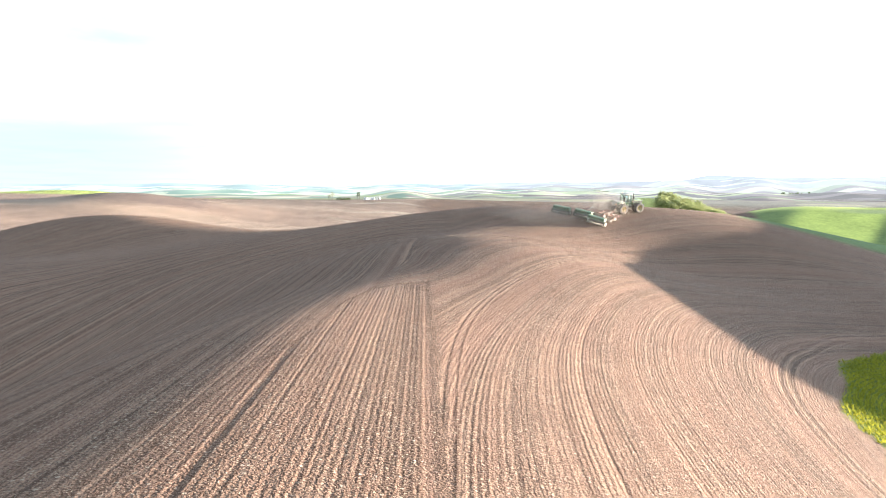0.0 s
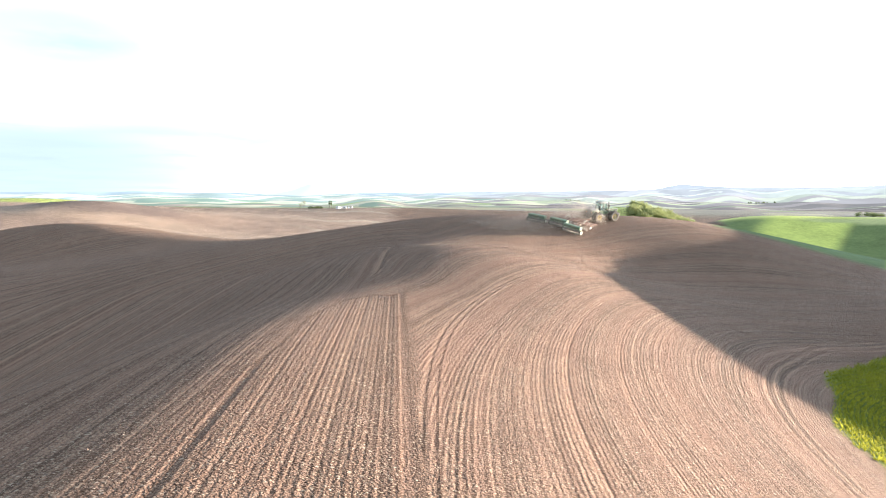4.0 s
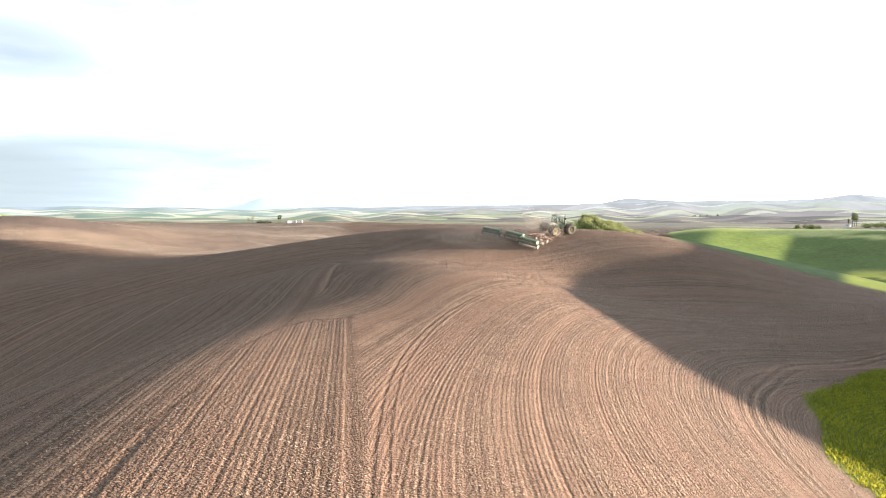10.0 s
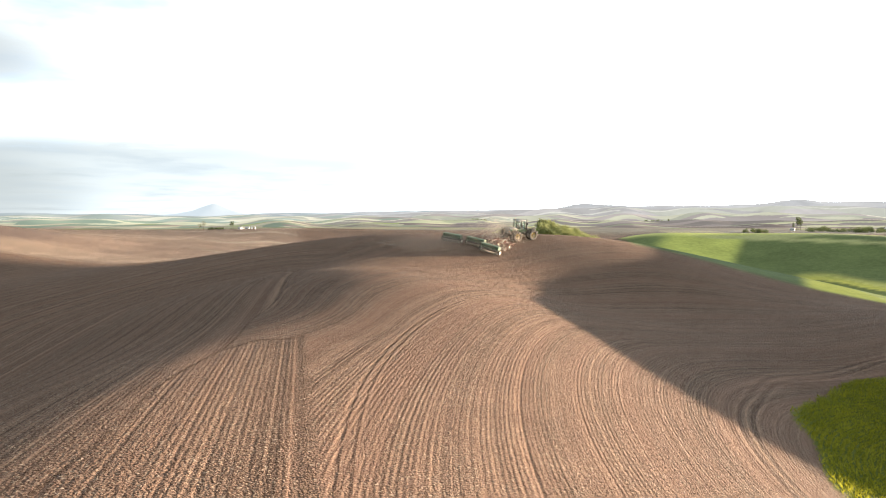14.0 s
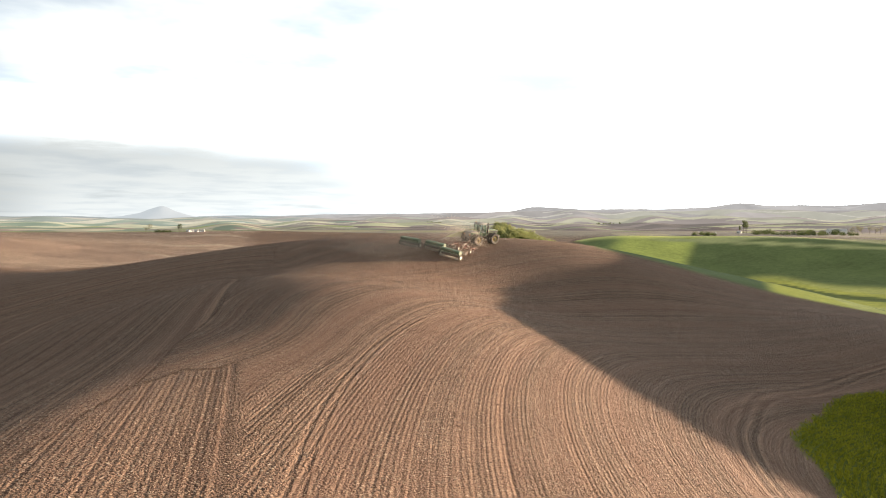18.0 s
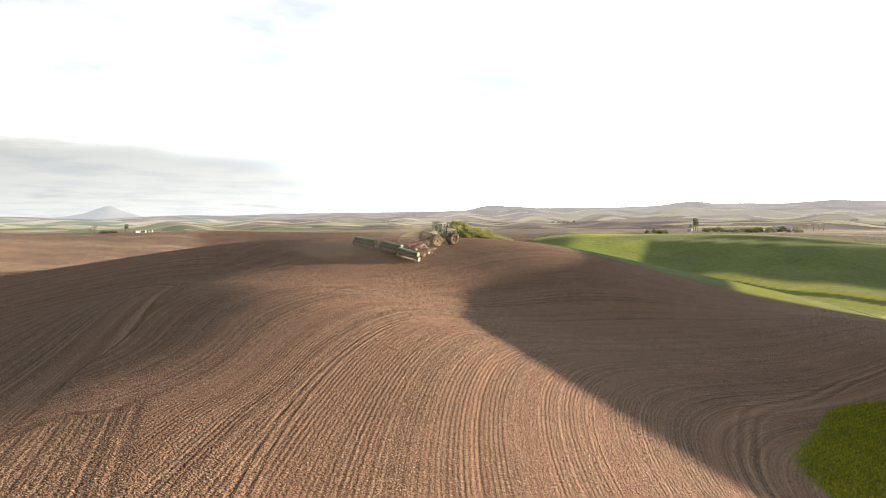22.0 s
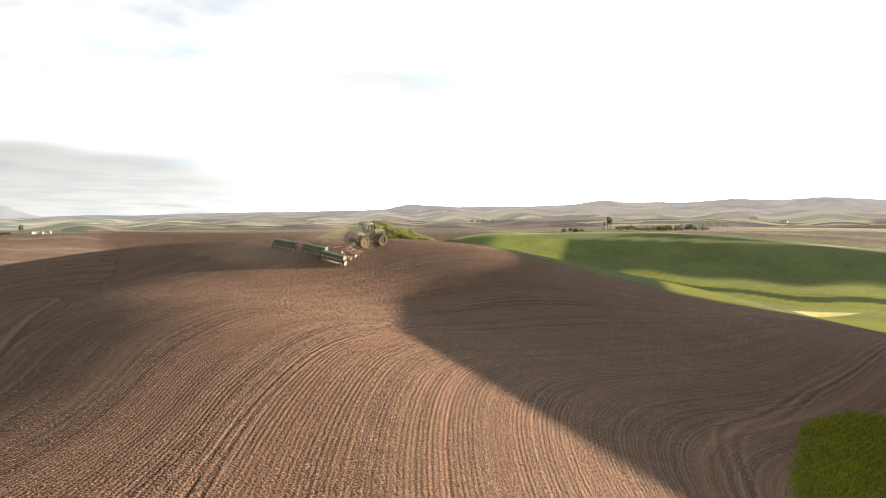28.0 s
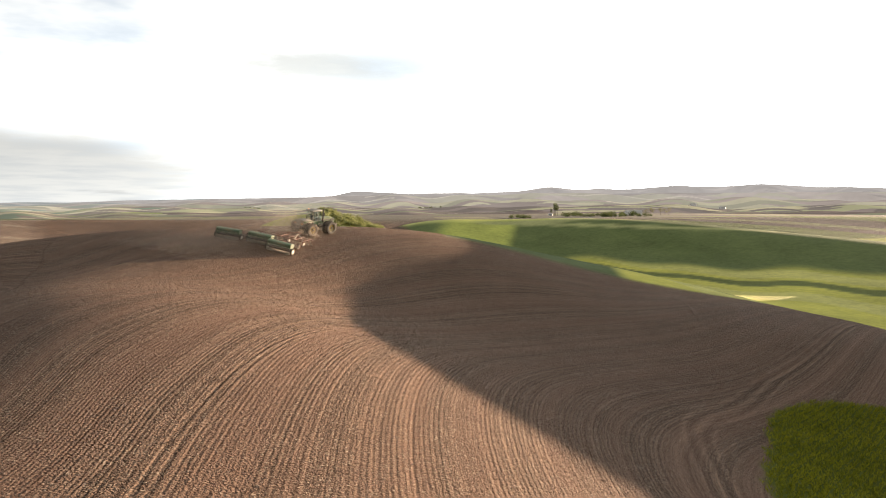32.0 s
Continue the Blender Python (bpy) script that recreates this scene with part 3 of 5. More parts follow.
def lathe(bm, profile, centre, n=28, axis="Y"):
    """Turn a closed profile of (along, radius) round the axis."""
    rings = []
    for al, rad in profile:
        ring = []
        for k in range(n):
            c, s = rad * math.cos(math.tau * k / n), rad * math.sin(math.tau * k / n)
            p = (c, al, s) if axis == "Y" else ((al, c, s) if axis == "X" else (c, s, al))
            ring.append(bm.verts.new(Vector(p) + Vector(centre)))
        rings.append(ring)
    for i in range(len(rings)):
        a, b = rings[i], rings[(i + 1) % len(rings)]
        for k in range(n):
            bm.faces.new((a[k], a[(k + 1) % n], b[(k + 1) % n], b[k]))


def extrude_xz(bm, pts, y0, y1):
    """A plate with the outline pts in x and z from y0 to y1."""
    a = [bm.verts.new((x, y0, z)) for x, z in pts]
    b = [bm.verts.new((x, y1, z)) for x, z in pts]
    bm.faces.new(a)
    bm.faces.new(b[::-1])
    for k in range(len(pts)):
        bm.faces.new((a[k], b[k], b[(k + 1) % len(pts)], a[(k + 1) % len(pts)]))


def part(name, bm, material, parent, label="", smooth_angle=None):
    me = bpy.data.meshes.new(name)
    bmesh.ops.recalc_face_normals(bm, faces=bm.faces)
    bm.to_mesh(me)
    bm.free()
    me.materials.append(material)
    if smooth_angle:
        me.shade_smooth()
        me.set_sharp_from_angle(angle=radians(smooth_angle))
    ob = new(name, me)
    ob.parent = parent
    if label:
        tagged(ob, label)
    return ob


def reuse(ob, m, parent):
    """Another part on the same mesh."""
    o = new(ob.name.split(".")[0], ob.data)
    o.parent = parent
    o.matrix_basis = m
    if "label" in ob:
        o["label"] = ob["label"]
    return o


def painted(name, rgb, rough=0.45, dust=0.45, metal=0.0):
    """Paint that has gathered pale field dust, more of it in the hollows of a noise."""
    m = Mat(name, rough, metal)
    n1 = m.noise(1.7, 5, 0.6)
    n2 = m.noise(14.0, 4, 0.6)
    k = m.ramp(m.math("MULTIPLY_ADD", n2, 0.35, m.math("MULTIPLY", n1, 0.75)), ((0.35, 0.0), (0.75, dust)))
    m.color(m.mix(k, rgb, (0.36, 0.29, 0.22)))
    m.l.new(m.math("MULTIPLY_ADD", k, 0.6, rough), m.b.inputs["Roughness"])
    return m.m


GREEN = painted("machine_green_paint", (0.035, 0.13, 0.035), 0.4, 0.55)
GREEN_DUSTY = painted("drill_green_paint", (0.035, 0.115, 0.045), 0.5, 0.7)
GREEN_OPEN = painted("drill_lid_green", (0.10, 0.19, 0.10), 0.4, 0.6)
YELLOW = painted("rim_yellow_paint", (0.50, 0.36, 0.10), 0.55, 0.85)
CREAM = painted("press_wheel_pale_paint", (0.62, 0.56, 0.44), 0.6, 0.4)
DUSTY_STEEL = painted("dusty_press_wheel", (0.27, 0.235, 0.18), 0.7, 0.6)
BLACK = painted("chassis_black_paint", (0.025, 0.025, 0.025), 0.5, 0.5)
TYRE = painted("tyre_rubber", (0.022, 0.021, 0.02), 0.85, 0.75)
STEEL = painted("worn_steel", (0.33, 0.30, 0.27), 0.45, 0.6, 0.6)
RED = painted("cultivator_red_paint", (0.26, 0.075, 0.05), 0.55, 0.6)
TANK = painted("dusty_grey_tank", (0.30, 0.285, 0.25), 0.55, 0.6)
LAMP = painted("lamp_lens", (0.75, 0.75, 0.72), 0.15, 0.2)
ORANGE = painted("beacon_orange", (0.75, 0.25, 0.03), 0.3, 0.2)
SEATCLOTH = painted("seat_cloth", (0.05, 0.05, 0.045), 0.9, 0.2)
glass_m = Mat("cab_glass", 0.06)
glass_m.b.inputs["Transmission Weight"].default_value = 0.9
glass_m.b.inputs["IOR"].default_value = 1.2
glass_m.color((0.72, 0.80, 0.76))
GLASS = glass_m.m


def tilt_on_land(x, y, az, lift=0.0):
    """A pose on the ground at x, y with local +x ahead towards az."""
    d = 2.0
    a = radians(az)
    f = Vector((math.sin(a), math.cos(a), 0))
    s = Vector((-f.y, f.x, 0))
    zf = (land_at(x + f.x * d, y + f.y * d) - land_at(x - f.x * d, y - f.y * d)) / (2 * d)
    zs = (land_at(x + s.x * d, y + s.y * d) - land_at(x - s.x * d, y - s.y * d)) / (2 * d)
    fx = Vector((f.x, f.y, zf)).normalized()
    sy = Vector((s.x, s.y, zs)).normalized()
    up_ = fx.cross(sy).normalized()
    sy = up_.cross(fx)
    m = Matrix((fx, sy, up_)).transposed().to_4x4()
    return Matrix.Translation((x, y, land_at(x, y) + lift)) @ m


# ---- the articulated tractor ----
def wheel_parts(parent, radius, width, rim_mat, lugs=22):
    """A tractor wheel round local y at the origin: tyre with bar lugs, dished rim, hub."""
    bm = bmesh.new()
    w, R = width / 2, radius
    prof = [(-w * 0.82, R * 0.56), (-w, R * 0.68), (-w * 0.98, R * 0.86), (-w * 0.8, R * 0.945), (0, R * 0.96), (w * 0.8, R * 0.945), (w * 0.98, R * 0.86), (w, R * 0.68), (w * 0.82, R * 0.56)]
    lathe(bm, prof, (0, 0, 0), 32)
    for k in range(lugs):
        for sgn in (-1, 1):
            ang = math.tau * (k + (0.5 if sgn > 0 else 0)) / lugs
            c, s = math.cos(ang), math.sin(ang)
            b2 = bmesh.new()
            box(b2, 0, 0, 0, R * 0.05, w * 1.05, R * 0.075, (0, 0, sgn * 38))
            for v in b2.verts:
                p = v.co + Vector((0, sgn * w * 0.5, R * 0.965))
                v.co = Vector((p.x * c + p.z * s, p.y, -p.x * s + p.z * c))
            tmp = bpy.data.meshes.new("lug")
            b2.to_mesh(tmp)
            b2.free()
            bm.from_mesh(tmp)
            bpy.data.meshes.remove(tmp)
    tyre = part("tyre", bm, TYRE, parent, "dusty black bar-lug tyre")
    bm = bmesh.new()
    lathe(bm, [(-w * 0.7, R * 0.55), (-w * 0.7, R * 0.58), (w * 0.7, R * 0.58), (w * 0.7, R * 0.55), (w * 0.2, R * 0.5), (w * 0.05, R * 0.22), (-w * 0.05, R * 0.22), (w * 0.1, R * 0.5)], (0, 0, 0), 28)
    rim = part("rim", bm, rim_mat, parent, "dusty yellow steel rim", 40)
    bm = bmesh.new()
    tube(bm, (0, -w * 0.35, 0), (0, w * 0.35, 0), R * 0.24, 16)
    for k in range(8):
        a_ = math.tau * k / 8
        tube(bm, (R * 0.17 * math.cos(a_), -w * 0.42, R * 0.17 * math.sin(a_)), (R * 0.17 * math.cos(a_), w * 0.42, R * 0.17 * math.sin(a_)), R * 0.025, 6)
    hub = part("hub", bm, rim_mat, parent)
    return tyre, rim, hub


def make_tractor(x, y, az):
    root = new("tractor")
    root.matrix_world = tilt_on_land(x, y, az)
    tagged(root, "dusty green articulated tractor with dual wheels and cab, pulling seed drills", "tractor")
    R, W = 0.98, 0.62
    wheel0 = None
    for ax in (1.85, -1.85):
        for yy in (1.02, 1.78, -1.02, -1.78):
            wh = new("wheel")
            wh.parent = root
            wh.matrix_basis = pose(ax, yy, R - 0.05, 0, 17.0 * (ax + yy), 0 if yy > 0 else 180)
            if wheel0 is None:
                wheel0 = wheel_parts(wh, R, W, YELLOW)
            else:
                for p_ in wheel0:
                    reuse(p_, Matrix.Identity(4), wh)
    for ax in (1.85, -1.85):
        bm = bmesh.new()
        tube(bm, (ax, -2.05, R - 0.05), (ax, 2.05, R - 0.05), 0.12, 14)
        tube(bm, (ax, -0.7, R - 0.05), (ax, 0.7, R - 0.05), 0.24, 16)
        box(bm, ax, 0, R - 0.05, 0.6, 0.6, 0.55, bevel=0.08)
        part("axle", bm, BLACK, root)
    # front frame with bonnet
    bm = bmesh.new()
    box(bm, 1.75, 0, 1.08, 3.5, 0.82, 0.42, bevel=0.05)
    box(bm, 3.45, 0, 1.0, 0.35, 1.1, 0.55, bevel=0.06)
    part("front_frame", bm, BLACK, root)
    bm = bmesh.new()
    extrude_xz(bm, [(0.75, 1.3), (3.55, 1.25), (3.68, 1.45), (3.6, 2.0), (3.35, 2.2), (2.4, 2.34), (0.75, 2.42)], -0.52, 0.52)
    bmesh.ops.bevel(bm, geom=list(bm.edges), offset=0.07, segments=3, affect="EDGES")
    part("bonnet", bm, GREEN, root, "glossy green bonnet under dust", 35)
    bm = bmesh.new()
    for k in range(7):
        box(bm, 3.66 - 0.01 * k, 0, 1.42 + 0.095 * k, 0.05, 0.82, 0.05)
    for sy in (-0.535, 0.535):
        for k in range(6):
            box(bm, 2.75 + 0.13 * k, sy, 1.75, 0.06, 0.03, 0.62, (0, 18, 0))
    part("grille", bm, BLACK, root, "black grille slats")
    for sy in (-0.545, 0.545):
        bm = bmesh.new()
        extrude_xz(bm, [(0.9, 2.02), (2.6, 1.98), (2.6, 2.08), (0.9, 2.14)], sy - 0.012, sy + 0.012)
        part("side_stripe", bm, YELLOW, root, "yellow stripe along the bonnet")
    for sy in (-0.33, 0.33):
        bm = bmesh.new()
        box(bm, 3.64, sy, 2.05, 0.1, 0.3, 0.12, (0, -20, 0), 0.02)
        part("headlight", bm, LAMP, root, "clear headlight")
    for k in range(6):
        bm = bmesh.new()
        box(bm, 3.9, -0.5 + 0.2 * k, 0.98, 0.5, 0.17, 0.5, bevel=0.03)
        part("front_weight", bm, BLACK, root, "black suitcase weight")
    # cab
    bm = bmesh.new()
    box(bm, -0.05, 0, 1.62, 1.75, 1.5, 0.7, bevel=0.06)
    part("cab_base", bm, GREEN, root)
    for px, pz0, qx in ((0.78, 1.95, 0.62), (-0.12, 1.95, -0.14), (-0.9, 1.95, -0.82)):
        for sy in (-0.78, 0.78):
            bm = bmesh.new()
            tube(bm, (px, sy, pz0), (qx, sy * 0.93, 3.42), 0.045, 8)
            part("cab_pillar", bm, BLACK, root)
    bm = bmesh.new()
    box(bm, -0.1, 0, 3.56, 1.95, 1.72, 0.24, bevel=0.09, taper=0.9)
    part("cab_roof", bm, TANK, root, "pale dusty cab roof", 40)
    for nm, args in (("windscreen", (0.70, 0, 2.68, 0.02, 1.38, 1.42, (0, -6.2, 0))), ("rear_window", (-0.86, 0, 2.68, 0.02, 1.38, 1.42, (0, 3.2, 0))),
                     ("side_window", (0.28, 0.745, 2.68, 0.76, 0.02, 1.4, (2.2, 0, 0))), ("side_window", (0.28, -0.745, 2.68, 0.76, 0.02, 1.4, (-2.2, 0, 0))),
                     ("quarter_window", (-0.5, 0.745, 2.68, 0.62, 0.02, 1.4, (2.2, 0, 0))), ("quarter_window", (-0.5, -0.745, 2.68, 0.62, 0.02, 1.4, (-2.2, 0, 0)))):
        bm = bmesh.new()
        box(bm, *args[:6], args[6])
        part(nm, bm, GLASS, root, "tinted cab glass")
    bm = bmesh.new()
    box(bm, -0.25, 0, 2.05, 0.5, 0.52, 0.16, bevel=0.05)
    box(bm, -0.5, 0, 2.5, 0.14, 0.5, 0.8, (0, -8, 0), 0.05)
    part("driver_seat", bm, SEATCLOTH, root, "dark empty operator seat")
    bm = bmesh.new()
    tube(bm, (0.6, 0, 1.95), (0.32, 0, 2.5), 0.035, 8)
    lathe(bm, [(-0.015, 0.17), (0.015, 0.17), (0.015, 0.2), (-0.015, 0.2)], (0.3, 0, 2.52), 18, "Z")
    part("steering_wheel", bm, BLACK, root)
    for sx in (0.85, -1.0):
        for sy in (-0.62, -0.36, 0.36, 0.62):
            bm = bmesh.new()
            box(bm, sx, sy, 3.55, 0.08, 0.19, 0.12, bevel=0.02)
            part("work_lamp", bm, LAMP, root, "clear work lamp under the roof")
    bm = bmesh.new()
    lathe(bm, [(0, 0.001), (0, 0.07), (0.12, 0.055), (0.15, 0.001)], (-0.7, 0.55, 3.68), 12, "Z")
    part("beacon", bm, ORANGE, root, "amber warning beacon")
    bm = bmesh.new()
    tube(bm, (-0.6, -0.3, 3.65), (-0.6, -0.3, 4.5), 0.008, 6)
    part("aerial", bm, BLACK, root)
    # two upright stacks beside the bonnet
    for sy, top, rad, nm in ((-0.72, 3.62, 0.10, "exhaust_stack"), (0.72, 3.3, 0.13, "air_intake")):
        bm = bmesh.new()
        tube(bm, (1.15, sy, 1.7), (1.15, sy, top - 0.55), rad * 1.35, 16)
        tube(bm, (1.15, sy, top - 0.55), (1.15, sy, top), rad, 16)
        lathe(bm, [(top, 0.01), (top, rad * 1.3), (top + 0.08, rad * 1.3), (top + 0.12, 0.01)], (1.15, sy, 0), 16, "Z")
        part(nm, bm, BLACK if nm == "exhaust_stack" else TANK, root, "", 40)
    for sy in (-1, 1):
        bm = bmesh.new()
        tube(bm, (0.75, sy * 0.78, 3.2), (0.95, sy * 1.15, 3.15), 0.02, 6)
        box(bm, 0.96, sy * 1.18, 2.95, 0.05, 0.22, 0.4, bevel=0.02)
        part("mirror", bm, BLACK, root, "black wing mirror")
        bm = bmesh.new()
        for k in range(4):
            box(bm, 0.3, sy * (1.0 + 0.1 * (3 - k)), 0.75 + 0.28 * k, 0.5, 0.2, 0.04)
        for lx in (0.05, 0.55):
            tube(bm, (lx, sy * 1.33, 0.72), (lx, sy * 0.9, 2.6), 0.022, 6)
        part("steps", bm, BLACK, root, "black access steps with handrails")
        bm = bmesh.new()
        extrude_xz(bm, [(1.0, 1.9), (1.15, 2.08), (2.6, 2.08), (2.75, 1.95), (2.7, 1.9), (2.55, 2.03), (1.2, 2.03)], sy * 0.7 - 0.25, sy * 0.7 + 0.25)
        part("mudguard", bm, BLACK, root)
        bm = bmesh.new()
        extrude_xz(bm, [(-0.95, 2.0), (-1.1, 2.12), (-2.65, 2.12), (-2.85, 1.95), (-2.8, 1.9), (-2.6, 2.06), (-1.15, 2.06)], sy * 0.9 - 0.4, sy * 0.9 + 0.4)
        part("mudguard", bm, GREEN, root)
    # rear frame, tank, hitch
    bm = bmesh.new()
    box(bm, -1.75, 0, 1.08, 2.7, 0.85, 0.5, bevel=0.06)
    tube(bm, (-0.35, 0, 0.75), (-0.35, 0, 1.4), 0.16, 14)
    box(bm, -3.1, 0, 0.75, 0.5, 0.75, 0.35, bevel=0.05)
    part("rear_frame", bm, BLACK, root)
    bm = bmesh.new()
    box(bm, -2.0, 0, 1.8, 1.85, 1.95, 0.95, bevel=0.14, taper=0.86)
    part("fuel_tank", bm, TANK, root, "pale dusty rear tank and decking", 40)
    bm = bmesh.new()
    box(bm, -3.55, 0, 0.55, 1.0, 0.16, 0.08)
    for k in (-0.28, 0.28):
        tube(bm, (-3.1, k, 0.85), (-3.9, k * 1.2, 0.6), 0.05, 8)
        tube(bm, (-3.0, k, 1.3), (-3.7, k * 1.1, 0.65), 0.04, 8)
    part("drawbar", bm, STEEL, root, "steel drawbar and lift arms")
    bm = bmesh.new()
    for k in range(4):
        y0 = -0.2 + 0.13 * k
        for i in range(6):
            a_, b_ = i / 6, (i + 1) / 6
            pa = (-2.9 - 1.6 * a_, y0, 1.35 - 0.5 * math.sin(math.pi * a_) * 0.7 - 0.5 * a_)
            pb = (-2.9 - 1.6 * b_, y0, 1.35 - 0.5 * math.sin(math.pi * b_) * 0.7 - 0.5 * b_)
            tube(bm, pa, pb, 0.018, 6)
    part("hydraulic_hose", bm, BLACK, root, "black hydraulic hoses")
    for sy in (-0.75, 0.75):
        bm = bmesh.new()
        box(bm, -2.98, sy, 1.75, 0.08, 0.24, 0.16, bevel=0.02)
        part("tail_lamp", bm, ORANGE, root, "red-orange tail lamp")
    return root


# ---- the cultivator between tractor and drills ----
def make_cultivator(x, y, az, span=8.6):
    root = new("cultivator")
    root.matrix_world = tilt_on_land(x, y, az)
    tagged(root, "dusty rust-red trailed cultivator with rows of tines and rolling baskets", "cultivator")
    bm = bmesh.new()
    tube(bm, (4.2, 0, 0.55), (1.3, -1.3, 0.75), 0.08, 8)
    tube(bm, (4.2, 0, 0.55), (1.3, 1.3, 0.75), 0.08, 8)
    part("tongue", bm, RED, root)
    n = 0
    for k, xx in enumerate((1.3, 0.45, -0.4)):
        bm = bmesh.new()
        box(bm, xx, 0, 0.75, 0.11, span, 0.11, bevel=0.015)
        part("toolbar", bm, RED, root)
    for yy in np.linspace(-span / 2 + 0.4, span / 2 - 0.4, 7):
        bm = bmesh.new()
        box(bm, 0.45, float(yy), 0.83, 1.9, 0.09, 0.09, bevel=0.012)
        part("crossbar", bm, RED, root)
    # spring tines, each its own piece on one mesh
    bm = bmesh.new()
    pts = [(0, 0.75), (-0.16, 0.95), (-0.34, 0.8), (-0.3, 0.5), (-0.1, 0.2), (0.05, 0.02)]
    for a_, b_ in zip(pts[:-1], pts[1:]):
        tube(bm, (a_[0], 0, a_[1]), (b_[0], 0, b_[1]), 0.022, 6)
    box(bm, 0.06, 0, 0.03, 0.2, 0.14, 0.03, (0, 30, 0))
    tine = None
    for k, xx in enumerate((1.3, 0.45, -0.4)):
        for q in range(14):
            yy = -span / 2 + 0.2 + q * (span - 0.4) / 13 + (k - 1) * 0.1
            if tine is None:
                tine = part("tine", bm, STEEL, root, "curved steel spring tine")
                tine.matrix_basis = pose(xx, yy, 0)
            else:
                reuse(tine, pose(xx, yy, 0), root)
    # rolling baskets behind
    for yy in (-span / 3, 0.0, span / 3):
        bm = bmesh.new()
        ln = span / 3 - 0.25
        for k in range(8):
            a_ = math.tau * k / 8
            tube(bm, (-1.5 + 0.22 * math.cos(a_), yy - ln / 2, 0.27 + 0.22 * math.sin(a_)), (-1.5 + 0.22 * math.cos(a_ + 0.5), yy + ln / 2, 0.27 + 0.22 * math.sin(a_ + 0.5)), 0.022, 6)
        for q in np.linspace(-ln / 2, ln / 2, 5):
            lathe(bm, [(-0.01, 0.17), (0.01, 0.17), (0.01, 0.25), (-0.01, 0.25)], (-1.5, yy + float(q), 0.27), 16)
        part("rolling_basket", bm, STEEL, root, "dusty steel rolling basket")
        for q in (-ln / 2, ln / 2):
            bm = bmesh.new()
            tube(bm, (-0.4, yy + q, 0.78), (-1.5, yy + q, 0.3), 0.035, 6)
            part("basket_arm", bm, RED, root)
    # lift wheels and folded wing stays
    for yy in (-span / 2 + 0.5, -1.2, 1.2, span / 2 - 0.5):
        wh = new("lift_wheel")
        wh.parent = root
        wh.matrix_basis = pose(0.0, float(yy), 0.36)
        bm = bmesh.new()
        lathe(bm, [(-0.1, 0.2), (-0.12, 0.3), (-0.08, 0.36), (0.08, 0.36), (0.12, 0.3), (0.1, 0.2)], (0, 0, 0), 20)
        part("tyre", bm, TYRE, wh, "", 50)
        bm = bmesh.new()
        lathe(bm, [(-0.08, 0.05), (-0.08, 0.2), (0.08, 0.2), (0.08, 0.05)], (0, 0, 0), 16)
        part("rim", bm, CREAM, wh)
        bm = bmesh.new()
        tube(bm, (0, yy + 0.16, 0.36), (0.45, yy + 0.16, 0.78), 0.04, 8)
        part("wheel_arm", bm, RED, root)
    for yy in (-2.4, 2.4):
        bm = bmesh.new()
        tube(bm, (0.45, yy - 0.8, 0.85), (0.45, yy, 1.45), 0.04, 8)
        tube(bm, (0.45, yy + 0.8, 0.85), (0.45, yy, 1.45), 0.04, 8)
        tube(bm, (-0.4, yy, 0.85), (0.45, yy, 1.45), 0.04, 8)
        part("wing_mast", bm, CREAM, root, "pale folding mast")
    return root


